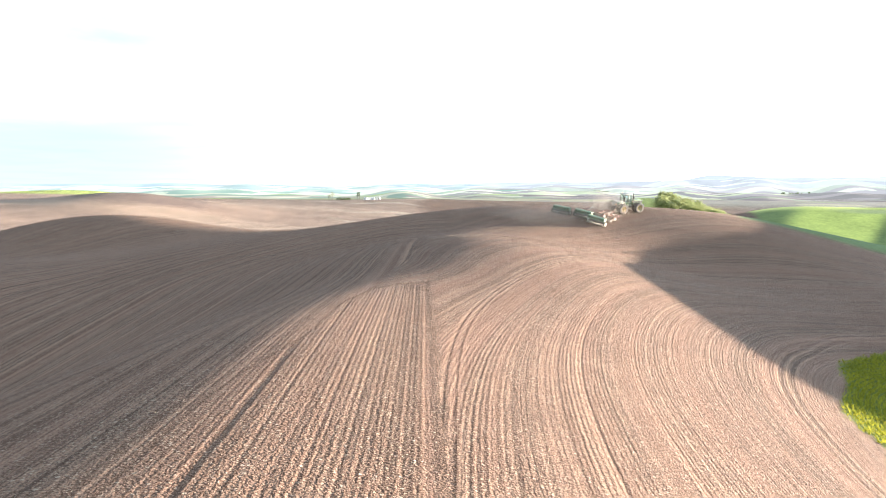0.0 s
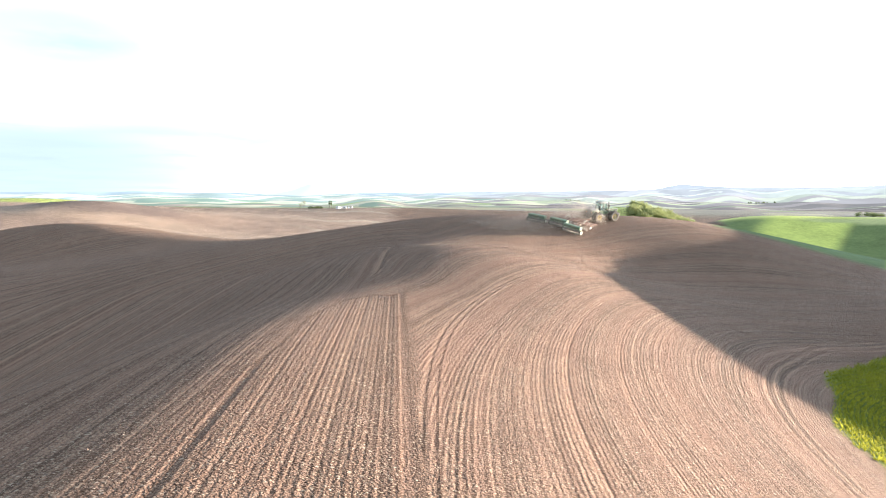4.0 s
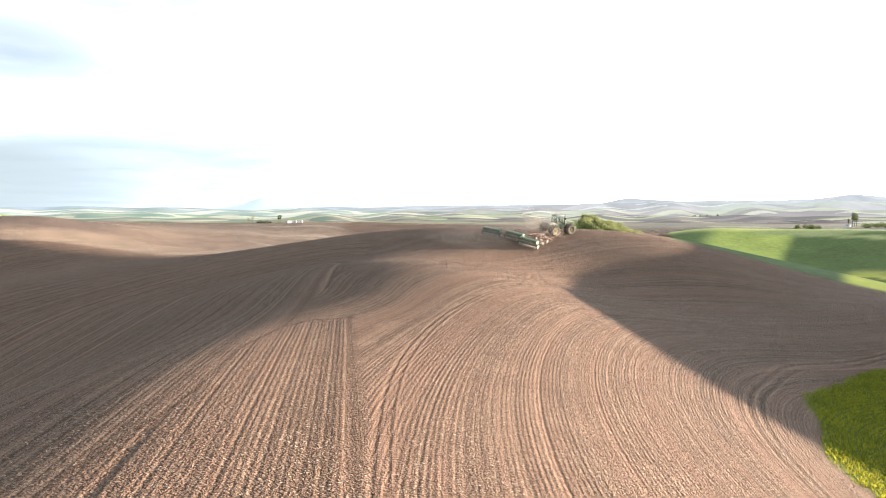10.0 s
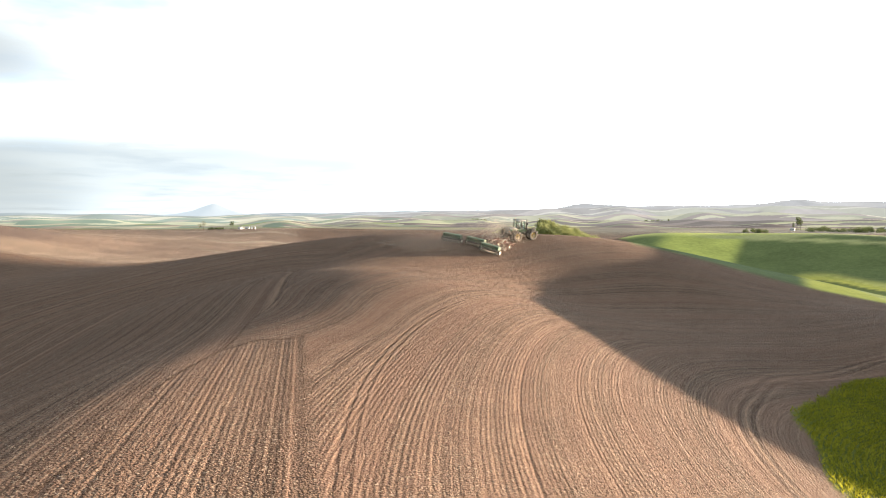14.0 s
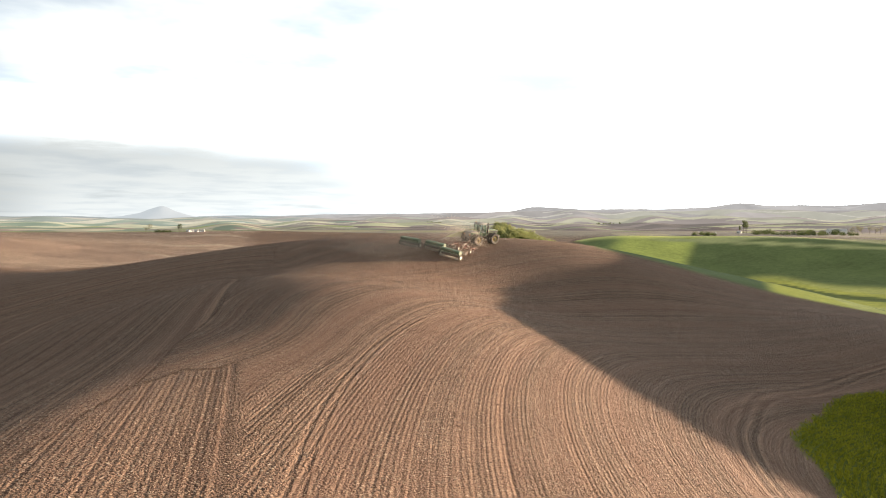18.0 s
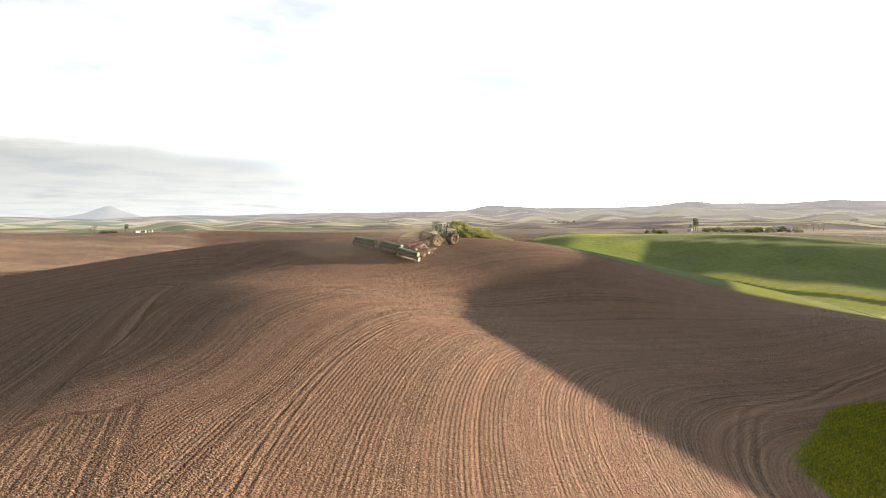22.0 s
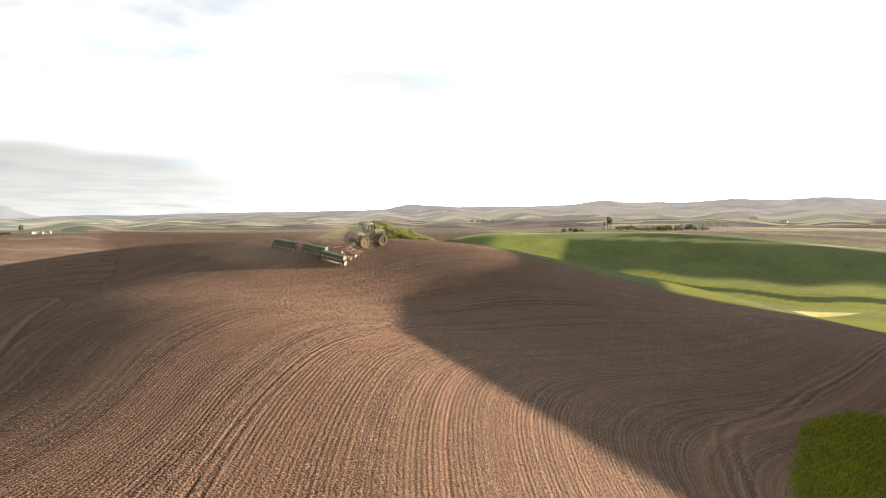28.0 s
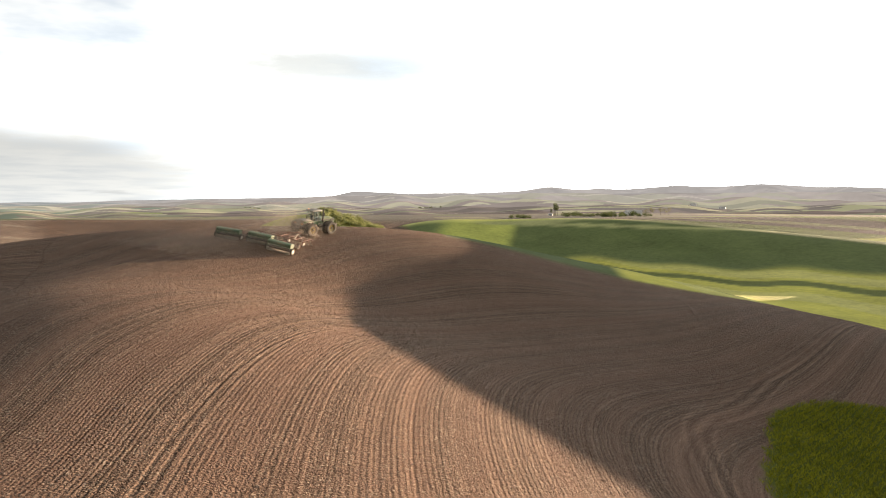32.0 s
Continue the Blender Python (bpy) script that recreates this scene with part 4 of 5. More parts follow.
# ---- a seed drill ----
def make_drill(x, y, az, width=3.9, lid=None):
    root = new("seed_drill")
    root.matrix_world = tilt_on_land(x, y, az)
    w = width / 2
    bm = bmesh.new()
    extrude_xz(bm, [(-0.32, 1.32), (0.32, 1.32), (0.34, 1.2), (0.12, 0.72), (-0.12, 0.72), (-0.34, 1.2)], -w, w)
    bmesh.ops.bevel(bm, geom=list(bm.edges), offset=0.02, segments=2, affect="EDGES")
    part("seed_box", bm, GREEN_DUSTY, root, "green steel seed box")
    bm = bmesh.new()
    extrude_xz(bm, [(-0.36, 1.33), (-0.36, 1.36), (-0.2, 1.45), (0.2, 1.45), (0.36, 1.36), (0.36, 1.33)], -w - 0.03, w + 0.03)
    part("lid", bm, lid or GREEN_OPEN, root, "pale sunlit green lid")
    for yy in (-w - 0.03, w + 0.03):
        bm = bmesh.new()
        extrude_xz(bm, [(-0.42, 1.42), (0.42, 1.42), (0.42, 1.1), (0.2, 0.5), (-0.3, 0.45), (-0.42, 1.1)], yy - 0.02, yy + 0.02)
        part("end_plate", bm, GREEN_DUSTY, root)
    rib = None
    for q in np.linspace(-w, w, 9):
        if rib is None:
            bm = bmesh.new()
            box(bm, -0.345, 0, 1.02, 0.03, 0.04, 0.5, (0, -14, 0))
            rib = part("box_rib", bm, GREEN_DUSTY, root)
            rib.matrix_basis = pose(0, float(q), 0)
        else:
            reuse(rib, pose(0, float(q), 0), root)
    bm = bmesh.new()
    box(bm, -0.33, 0, 1.24, 0.02, width * 0.2, 0.07, (0, -3, 0))
    part("name_plate", bm, YELLOW, root, "small yellow plate with no readable writing")
    bm = bmesh.new()
    box(bm, 0.25, 0, 0.55, 0.12, width, 0.12, bevel=0.015)
    box(bm, -0.35, 0, 0.55, 0.1, width, 0.1, bevel=0.015)
    for q in (-w * 0.9, 0, w * 0.9):
        box(bm, -0.05, q, 0.55, 0.6, 0.1, 0.1)
    part("frame", bm, BLACK, root)
    # openers and press wheels along the back
    bm = bmesh.new()
    tube(bm, (0.05, 0, 0.72), (-0.22, 0, 0.24), 0.025, 6)
    lathe(bm, [(-0.012, 0.02), (-0.012, 0.18), (0.012, 0.18), (0.012, 0.02)], (-0.22, 0, 0.17), 14)
    bm2 = bmesh.new()
    tube(bm2, (-0.35, 0, 0.55), (-0.62, 0, 0.26), 0.02, 6)
    lathe(bm2, [(-0.018, 0.03), (-0.018, 0.22), (0.018, 0.22), (0.018, 0.03)], (-0.62, 0, 0.24), 16)
    op = pw = None
    for k in range(16):
        yy = -w + 0.12 + k * (width - 0.24) / 15
        if op is None:
            op = part("disc_opener", bm, STEEL, root, "steel disc opener")
            pw = part("press_wheel", bm2, DUSTY_STEEL, root, "narrow dust-covered press wheel", 40)
            op.matrix_basis = pw.matrix_basis = pose(0, yy, 0)
        else:
            reuse(op, pose(0, yy, 0), root)
            reuse(pw, pose(0, yy, 0), root)
    for yy in (-w - 0.22, w + 0.22):
        wh = new("gauge_wheel")
        wh.parent = root
        wh.matrix_basis = pose(-0.1, yy, 0.44)
        bm = bmesh.new()
        lathe(bm, [(-0.1, 0.27), (-0.13, 0.36), (-0.09, 0.45), (0.09, 0.45), (0.13, 0.36), (0.1, 0.27)], (0, 0, 0), 24)
        part("tyre", bm, TYRE, wh, "", 50)
        bm = bmesh.new()
        lathe(bm, [(-0.09, 0.05), (-0.09, 0.28), (0.09, 0.28), (0.09, 0.05)], (0, 0, 0), 20)
        part("rim", bm, CREAM, wh, "pale cream wheel disc")
    bm = bmesh.new()
    tube(bm, (0.25, -0.7, 0.55), (1.9, 0, 0.5), 0.05, 8)
    tube(bm, (0.25, 0.7, 0.55), (1.9, 0, 0.5), 0.05, 8)
    part("tongue", bm, BLACK, root)
    bm = bmesh.new()
    box(bm, -0.47, 0, 0.62, 0.16, width * 0.96, 0.03)
    part("footboard", bm, BLACK, root, "black footboard")
    bm = bmesh.new()
    tube(bm, (-0.5, -w * 0.95, 0.95), (-0.5, w * 0.95, 0.95), 0.018, 6)
    for q in (-0.95, -0.3, 0.3, 0.95):
        tube(bm, (-0.5, w * q, 0.95), (-0.38, w * q, 0.6), 0.015, 6)
    part("handrail", bm, CREAM, root)
    return tagged(root, "dusty green box seed drill with pale press wheels", "seed drill", "seed drills behind the tractor")


TR_X, TR_Y, TR_AZ = 54.2, 125.4, 64.0


def behind(back, across):
    a_ = radians(TR_AZ)
    return TR_X - back * math.sin(a_) + across * math.cos(a_), TR_Y - back * math.cos(a_) - across * math.sin(a_)


SIZE = 0.95


def sized(ob):
    ob.matrix_world = ob.matrix_world @ Matrix.Scale(SIZE, 4)
    return ob


sized(make_tractor(TR_X, TR_Y, TR_AZ + 12))
sized(make_cultivator(*behind(7.3, 0.3), TR_AZ))
sized(make_drill(*behind(11.6, 3.5), TR_AZ - 6, 3.6))
sized(make_drill(*behind(10.6, -0.6), TR_AZ - 8, 3.6))
sized(make_drill(*behind(11.8, -5.0), TR_AZ - 10, 3.6))
hitch = new("drill_hitch")
hitch.matrix_world = tilt_on_land(*behind(9.6, 0.0), TR_AZ) @ Matrix.Scale(SIZE, 4)
tagged(hitch, "black steel hitch frame joining the drills", "hitch")
bm = bmesh.new()
box(bm, 0, 0, 0.55, 0.14, 8.2, 0.14, bevel=0.02)
part("crossbeam", bm, BLACK, hitch)
for yy in (-3.9, 0, 3.9):
    bm = bmesh.new()
    tube(bm, (2.2, yy * 0.2, 0.6), (0, yy, 0.55), 0.05, 8)
    part("stay", bm, BLACK, hitch)
for yy in (-3.2, 3.2):
    bm = bmesh.new()
    lathe(bm, [(-0.09, 0.1), (-0.1, 0.3), (0.1, 0.3), (0.09, 0.1)], (0, yy, 0.3), 18)
    part("caster_wheel", bm, TYRE, hitch)



# ---- vegetation ----
def leaf_material(name, rgb, rgb2):
    m = Mat(name, 0.7)
    m.b.inputs["Specular IOR Level"].default_value = 0.2
    geo = m.n.new("ShaderNodeNewGeometry")
    k = m.ramp(m.math("MULTIPLY_ADD", m.noise(0.35, 3), 0.6, m.math("MULTIPLY", geo.outputs["Random Per Island"], 0.5)), ((0.25, 0.0), (0.8, 1.0)))
    col_ = m.mix(k, rgb, rgb2)
    m.color(col_)
    # thin leaves let the low sun through
    tr_ = m.n.new("ShaderNodeBsdfTranslucent")
    m.l.new(col_, tr_.inputs["Color"])
    ms = m.n.new("ShaderNodeMixShader")
    ms.inputs[0].default_value = 0.5
    m.l.new(m.b.outputs[0], ms.inputs[1])
    m.l.new(tr_.outputs[0], ms.inputs[2])
    m.l.new(ms.outputs[0], m.n["Material Output"].inputs["Surface"])
    return m.m


LEAF = leaf_material("bush_leaves", (0.16, 0.18, 0.07), (0.33, 0.345, 0.15))
LEAF_DARK = leaf_material("tree_leaves", (0.05, 0.075, 0.03), (0.10, 0.12, 0.045))
LEAF_PALE = leaf_material("olive_leaves", (0.13, 0.135, 0.075), (0.22, 0.21, 0.12))
WHEAT_LEAF = leaf_material("wheat_blades", (0.10, 0.115, 0.012), (0.31, 0.29, 0.025))
bark = Mat("bark", 0.9)
bark.color(bark.ramp(bark.noise(6, 5), ((0.3, (0.07, 0.055, 0.04)), (0.7, (0.17, 0.135, 0.10)))))
bark.bump(bark.noise(30, 4), 0.02)
BARK = bark.m


def leaf_cloud(rnd, lobes, count, size):
    """Leaf quads scattered over rounded lobes (x, y, z, radius), denser at their skins."""
    verts, faces = [], []
    tot = sum(l_[3] ** 2 for l_ in lobes)
    for lx, ly, lz, lr in lobes:
        for _ in range(int(count * lr * lr / tot)):
            d = Vector((rnd.gauss(0, 1), rnd.gauss(0, 1), rnd.gauss(0, 1))).normalized()
            r_ = lr * (0.6 + 0.45 * rnd.random() ** 0.5) * (1 + 0.18 * math.sin(d.x * 5 + lx) * math.sin(d.y * 4 + ly))
            c = Vector((lx, ly, lz)) + d * r_
            c.z = max(c.z, 0.05)
            u = Vector((rnd.gauss(0, 1), rnd.gauss(0, 1), rnd.gauss(0, 0.6)))
            u = (u - d * u.dot(d) * 0.5).normalized()
            v = u.cross(d + Vector((rnd.gauss(0, 0.4), rnd.gauss(0, 0.4), rnd.gauss(0, 0.4)))).normalized()
            s = size * rnd.uniform(0.6, 1.4)
            b = len(verts)
            verts += [c - u * s, c + v * s * 0.55, c + u * s, c - v * s * 0.55]
            faces.append((b, b + 1, b + 2, b + 3))
    return verts, faces


def mesh_part(name, verts, faces, material, parent, label=""):
    me = bpy.data.meshes.new(name)
    me.from_pydata([tuple(v) for v in verts], [], faces)
    me.materials.append(material)
    ob = new(name, me)
    ob.parent = parent
    if label:
        tagged(ob, label)
    return ob


def make_bush(seed, w, h, leaves, mat, name="bush"):
    """A many-stemmed bush; returns the Empty at its foot."""
    rnd = random.Random(seed)
    root = new(name)
    bm = bmesh.new()
    lobes = []
    for k in range(7):
        a_ = math.tau * k / 7 + rnd.uniform(-0.4, 0.4)
        rr = w * 0.32 * rnd.uniform(0.3, 1.0)
        top = Vector((rr * math.cos(a_), rr * math.sin(a_), h * rnd.uniform(0.45, 0.75)))
        tube(bm, (0.1 * math.cos(a_), 0.1 * math.sin(a_), -0.2), top * 0.6, 0.07, 6, 0.045)
        tube(bm, top * 0.6, top, 0.045, 6, 0.015)
        lobes.append((top.x, top.y, top.z, w * rnd.uniform(0.2, 0.32)))
        lobes.append((top.x * 1.3, top.y * 1.3, h * rnd.uniform(0.2, 0.45), w * rnd.uniform(0.16, 0.26)))
    part("stem", bm, BARK, root)
    v, f = leaf_cloud(rnd, lobes, leaves, 0.16 + 0.03 * w)
    mesh_part("crown", v, f, mat, root)
    return root


def make_tree(seed, h, spread, leaves, mat, name="tree", column=False):
    rnd = random.Random(seed)
    root = new(name)
    bm = bmesh.new()
    tr = h * 0.022
    tube(bm, (0, 0, -0.3), (0.02 * h, 0, h * 0.35), tr, 8, tr * 0.7)
    tube(bm, (0.02 * h, 0, h * 0.35), (0, 0.02 * h, h * 0.85), tr * 0.7, 8, tr * 0.2)
    lobes = []
    for k in range(9):
        a_, z0 = rnd.uniform(0, math.tau), h * rnd.uniform(0.18 if column else 0.3, 0.75)
        rr = spread * rnd.uniform(0.3, 0.55) * (0.35 if column else 1.0)
        end = Vector((rr * math.cos(a_), rr * math.sin(a_), z0 + h * (0.2 if column else 0.12)))
        tube(bm, (0, 0, z0), end, tr * 0.35, 6, tr * 0.1)
        lobes.append((end.x, end.y, end.z, spread * rnd.uniform(0.2, 0.34)))
    lobes.append((0, 0, h * 0.86, spread * 0.24))
    part("trunk", bm, BARK, root)
    v, f = leaf_cloud(rnd, lobes, leaves, 0.02 * h + 0.1)
    mesh_part("crown", v, f, mat, root)
    return root


def plant(proto, x, y, scale=1.0, turn=0.0):
    ob = copy_thing(proto, Matrix.Translation((x, y, land_at(x, y))) @ Matrix.Rotation(turn, 4, "Z"))
    ob.scale = (scale,) * 3
    return ob


rnd = random.Random(21)
# thicket on the knoll
protos = [tagged(make_bush(300 + k, 5.2 + k * 0.5, 4.3 + 0.35 * k, 620, LEAF), "dense green sunlit bush in a hilltop thicket", "bush", "thicket bushes on the knoll") for k in range(4)]
spots = []
for k in range(62):
    u = rnd.random()
    azb = 25.9 + 5.3 * u
    db = 455 + 22 * u + rnd.uniform(-16, 16)
    spots.append((azb, db))
for k, (azb, db) in enumerate(spots):
    px, py = polar(azb, db)
    sc = rnd.uniform(0.8, 1.25) * (1.12 - 0.3 * (azb - 25) / 6)
    if k < 4:
        ob = protos[k]
        ob.matrix_world = Matrix.Translation((px, py, land_at(px, py))) @ Matrix.Rotation(rnd.uniform(0, 6), 4, "Z") @ Matrix.Scale(sc, 4)
    else:
        plant(protos[k % 4], px, py, sc, rnd.uniform(0, 6))

# shelter belt and poplars of the farmstead to the north
far_tree = [tagged(make_tree(40 + k, 15 + 2 * k, 9, 420, LEAF_PALE), "distant bare-limbed pale tree by a farmstead", "tree", "farmstead trees") for k in range(2)]
poplar = tagged(make_tree(60, 20, 7.5, 420, LEAF_DARK, "poplar", True), "tall dark columnar poplar beside farm buildings", "tree", "poplars")
hedge = tagged(make_bush(70, 14, 7, 520, LEAF_DARK, "shelter_bush"), "rounded dark shelter-belt bush on the plain", "bush", "shelter belt bushes")
first = {}


def stand(proto, az_, d_, sc=1.0):
    px, py = polar(az_, d_)
    if proto.name not in first:
        first[proto.name] = 1
        proto.matrix_world = Matrix.Translation((px, py, land_at(px, py))) @ Matrix.Scale(sc, 4)
        return proto
    return plant(proto, px, py, sc, rnd.uniform(0, 6))


for az_, sc in ((-0.75, 0.9), (-0.42, 1.1)):
    stand(far_tree[0 if az_ < -0.5 else 1], az_, 955, sc * 0.6)
for k in range(7):
    stand(hedge, 0.02 + 0.16 * k, 950 + rnd.uniform(-6, 6), rnd.uniform(0.32, 0.46))
for az_ in (1.62, 1.78):
    stand(poplar, az_, 955, 0.55)
# trees in the valley to the east
for az_, d_, sc in ((45.3, 1380, 1.25), (45.55, 1385, 1.1), (45.05, 1378, 0.7), (45.42, 1390, 1.2)):
    stand(poplar, az_, d_, sc)
for k in range(54):
    az_ = 46.0 + 6.6 * rnd.random() ** 1.2
    stand(hedge, az_, 1290 + rnd.uniform(-90, 90), rnd.uniform(0.45, 1.05))
for k in range(12):
    stand(hedge, 41.6 + 1.9 * rnd.random(), 1150 + rnd.uniform(-30, 40), rnd.uniform(0.5, 0.8))
for k in range(6):
    stand(far_tree[k % 2], 52.2 + 0.35 * k + 0.2 * rnd.random(), 1390, 0.85)

# ---- farm buildings, far off ----
WHITE_WALL = painted("white_siding", (0.75, 0.74, 0.71), 0.7, 0.25)
METAL_ROOF = painted("pale_metal_roof", (0.50, 0.48, 0.45), 0.7, 0.25)
DARK_PANE = painted("dark_window_pane", (0.03, 0.035, 0.04), 0.15, 0.1)


def make_shed(az_, d_, ln, wd, ht, turn, name="farm_shed", label="white farm shed with a pale metal roof", windows=3):
    px, py = polar(az_, d_)
    root = new(name)
    root.matrix_world = Matrix.Translation((px, py, land_at(px, py) - 0.2)) @ Matrix.Rotation(turn, 4, "Z")
    tagged(root, label, "shed" if windows < 4 else "house", "farmstead buildings")
    bm = bmesh.new()
    a = [(-wd / 2, 0), (wd / 2, 0), (wd / 2, ht), (0, ht + wd * 0.32), (-wd / 2, ht)]
    extrude_xz(bm, a, -ln / 2, ln / 2)
    part("wall", bm, WHITE_WALL, root)
    for sx in (-1, 1):
        bm = bmesh.new()
        extrude_xz(bm, [(0, ht + wd * 0.32 + 0.05), (sx * (wd / 2 + 0.4), ht - 0.18), (sx * (wd / 2 + 0.4), ht - 0.02), (0, ht + wd * 0.32 + 0.22)], -ln / 2 - 0.4, ln / 2 + 0.4)
        part("roof", bm, METAL_ROOF, root)
    for k in range(windows):
        for sx in (-1, 1):
            bm = bmesh.new()
            box(bm, sx * (wd / 2 + 0.02), -ln / 2 + ln * (k + 0.5) / windows, ht * 0.55, 0.08, 1.1, 1.2)
            part("window", bm, DARK_PANE, root)
    bm = bmesh.new()
    box(bm, 0, -ln / 2 - 0.03, 1.4, wd * 0.35, 0.1, 2.8)
    part("door", bm, METAL_ROOF, root)
    return root


def make_silo(az_, d_, r_, h_):
    px, py = polar(az_, d_)
    root = new("grain_bin")
    root.matrix_world = Matrix.Translation((px, py, land_at(px, py) - 0.2))
    tagged(root, "pale round metal grain bin with conical roof", "grain bin", "farmstead grain bins")
    bm = bmesh.new()
    lathe(bm, [(0, 0.01), (0, r_), (h_, r_), (h_, 0.01)], (0, 0, 0), 20, "Z")
    part("wall", bm, METAL_ROOF, root)
    bm = bmesh.new()
    lathe(bm, [(h_, 0.01), (h_, r_ * 1.06), (h_ + r_ * 0.55, 0.3), (h_ + r_ * 0.6, 0.01)], (0, 0, 0), 20, "Z")
    part("roof", bm, METAL_ROOF, root)


for az_, d_, ln, wd, ht, tn in ((2.35, 940, 7, 4.5, 2.2, 0.4), (2.85, 942, 5, 3.5, 1.9, 1.2), (3.2, 945, 4, 3, 1.8, 0.1), (51.4, 1370, 30, 12, 5, 1.0), (45.0, 1360, 7, 5, 3, 0.6)):
    make_shed(az_, d_, ln, wd, ht, tn)
for az_, d_ in ((2.6, 948), (3.4, 946)):
    make_silo(az_, d_, 1.5, 2.6)


# ---- the green patch: rows of young wheat ----
def make_wheat():
    rnd = np.random.default_rng(9)
    n = 300000
    px = rnd.uniform(24, 76, n)
    py = rnd.uniform(6, 56, n)
    # drawn together into drill rows
    s = rows_right(px, py)
    e_ = 0.05
    gx_ = (rows_right(px + e_, py) - s) / e_
    gy_ = (rows_right(px, py + e_) - s) / e_
    off = (np.round(s / 0.36) * 0.36 - s) * 0.5
    px, py = px + off * gx_, py + off * gy_
    ok = patch_in(px, py) + 0.25 * np.sin(px * 4.1) * np.sin(py * 3.7) > rnd.uniform(-0.1, 0.7, n)
    ok &= np.hypot(px - 8, py - 33) < 60
    px, py = px[ok], py[ok]
    pz = land(px, py)
    n = len(px)
    th = rnd.uniform(0, math.tau, n)
    h_ = rnd.uniform(0.09, 0.24, n)
    w_ = rnd.uniform(0.016, 0.034, n)
    lx, ly = rnd.normal(0, 0.06, n), rnd.normal(0, 0.06, n)
    c_, s_ = np.cos(th) * w_, np.sin(th) * w_
    v = np.stack([np.stack([px - c_, py - s_, pz], -1), np.stack([px + c_, py + s_, pz], -1),
                  np.stack([px + lx + c_ * 0.5, py + ly + s_ * 0.5, pz + h_], -1), np.stack([px + lx * 1.4 - c_ * 0.5, py + ly * 1.4 - s_ * 0.5, pz + h_ * 0.95], -1)], 1).reshape(-1, 3)
    me = bpy.data.meshes.new("young_wheat")
    me.from_pydata(v.tolist(), [], np.arange(4 * n).reshape(-1, 4).tolist())
    me.materials.append(WHEAT_LEAF)
    tagged(new("young_wheat", me), "bright green young wheat standing in drill rows", "wheat", kind="stuff")


make_wheat()


# ---- clods of turned soil and scraps of straw ----
def make_clods():
    rnd = np.random.default_rng(17)
    n = 90000
    r_ = 9 + 112 * rnd.random(n) ** 0.8
    th = np.radians(rnd.uniform(-34, 76, n))
    px, py = 3 + r_ * np.sin(th), 8 + r_ * np.cos(th)
    ok = patch_in(px, py) < -0.3
    # clods lie along the drill rows
    s = rows_right(px, py)
    left = px < seam_x(py)
    s = np.where(left, px - 0.125 * py, s)
    ok &= (np.sin(s * 2.3 + 0.3) + np.sin(s * 5.1 + 1) + rnd.normal(0, 1.2, n)) > -0.4
    px, py, r_ = px[ok], py[ok], r_[ok]
    n = len(px)
    pz = land(px, py)
    k = np.abs(rnd.normal(0, 1, n)) * 0.009 + 0.008 + 0.0004 * r_
    base = np.array(((1, 0, 0), (0, 1, 0), (-1, 0, 0), (0, -1, 0), (0, 0, 0.8), (0, 0, -0.5)), float)
    fc = np.array(((0, 1, 4), (1, 2, 4), (2, 3, 4), (3, 0, 4), (1, 0, 5), (2, 1, 5), (3, 2, 5), (0, 3, 5)))
    v = base[None] * k[:, None, None] * rnd.uniform(0.6, 1.4, (n, 6, 3))
    a_ = rnd.uniform(0, math.tau, n)
    c_, s_ = np.cos(a_)[:, None], np.sin(a_)[:, None]
    vx = v[..., 0] * c_ - v[..., 1] * s_ + px[:, None]
    vy = v[..., 0] * s_ + v[..., 1] * c_ + py[:, None]
    vz = v[..., 2] + (pz + 0.012)[:, None]
    vv = np.stack([vx, vy, vz], -1).reshape(-1, 3)
    ff = (fc[None] + (np.arange(n) * 6)[:, None, None]).reshape(-1, 3)
    me = bpy.data.meshes.new("soil_clods")
    me.from_pydata(vv.tolist(), [], ff.tolist())
    m = Mat("soil_clod", 0.95)
    geo = m.n.new("ShaderNodeNewGeometry")
    m.color(m.ramp(geo.outputs["Random Per Island"], ((0.0, (0.11, 0.07, 0.05)), (0.75, (0.20, 0.135, 0.10)), (0.93, (0.26, 0.19, 0.14)), (1.0, (0.30, 0.23, 0.17)))))
    me.materials.append(m.m)
    tagged(new("soil_clods", me), "crumbly brown soil clods and straw scraps on the tilled field", "soil clods", kind="stuff")


make_clods()


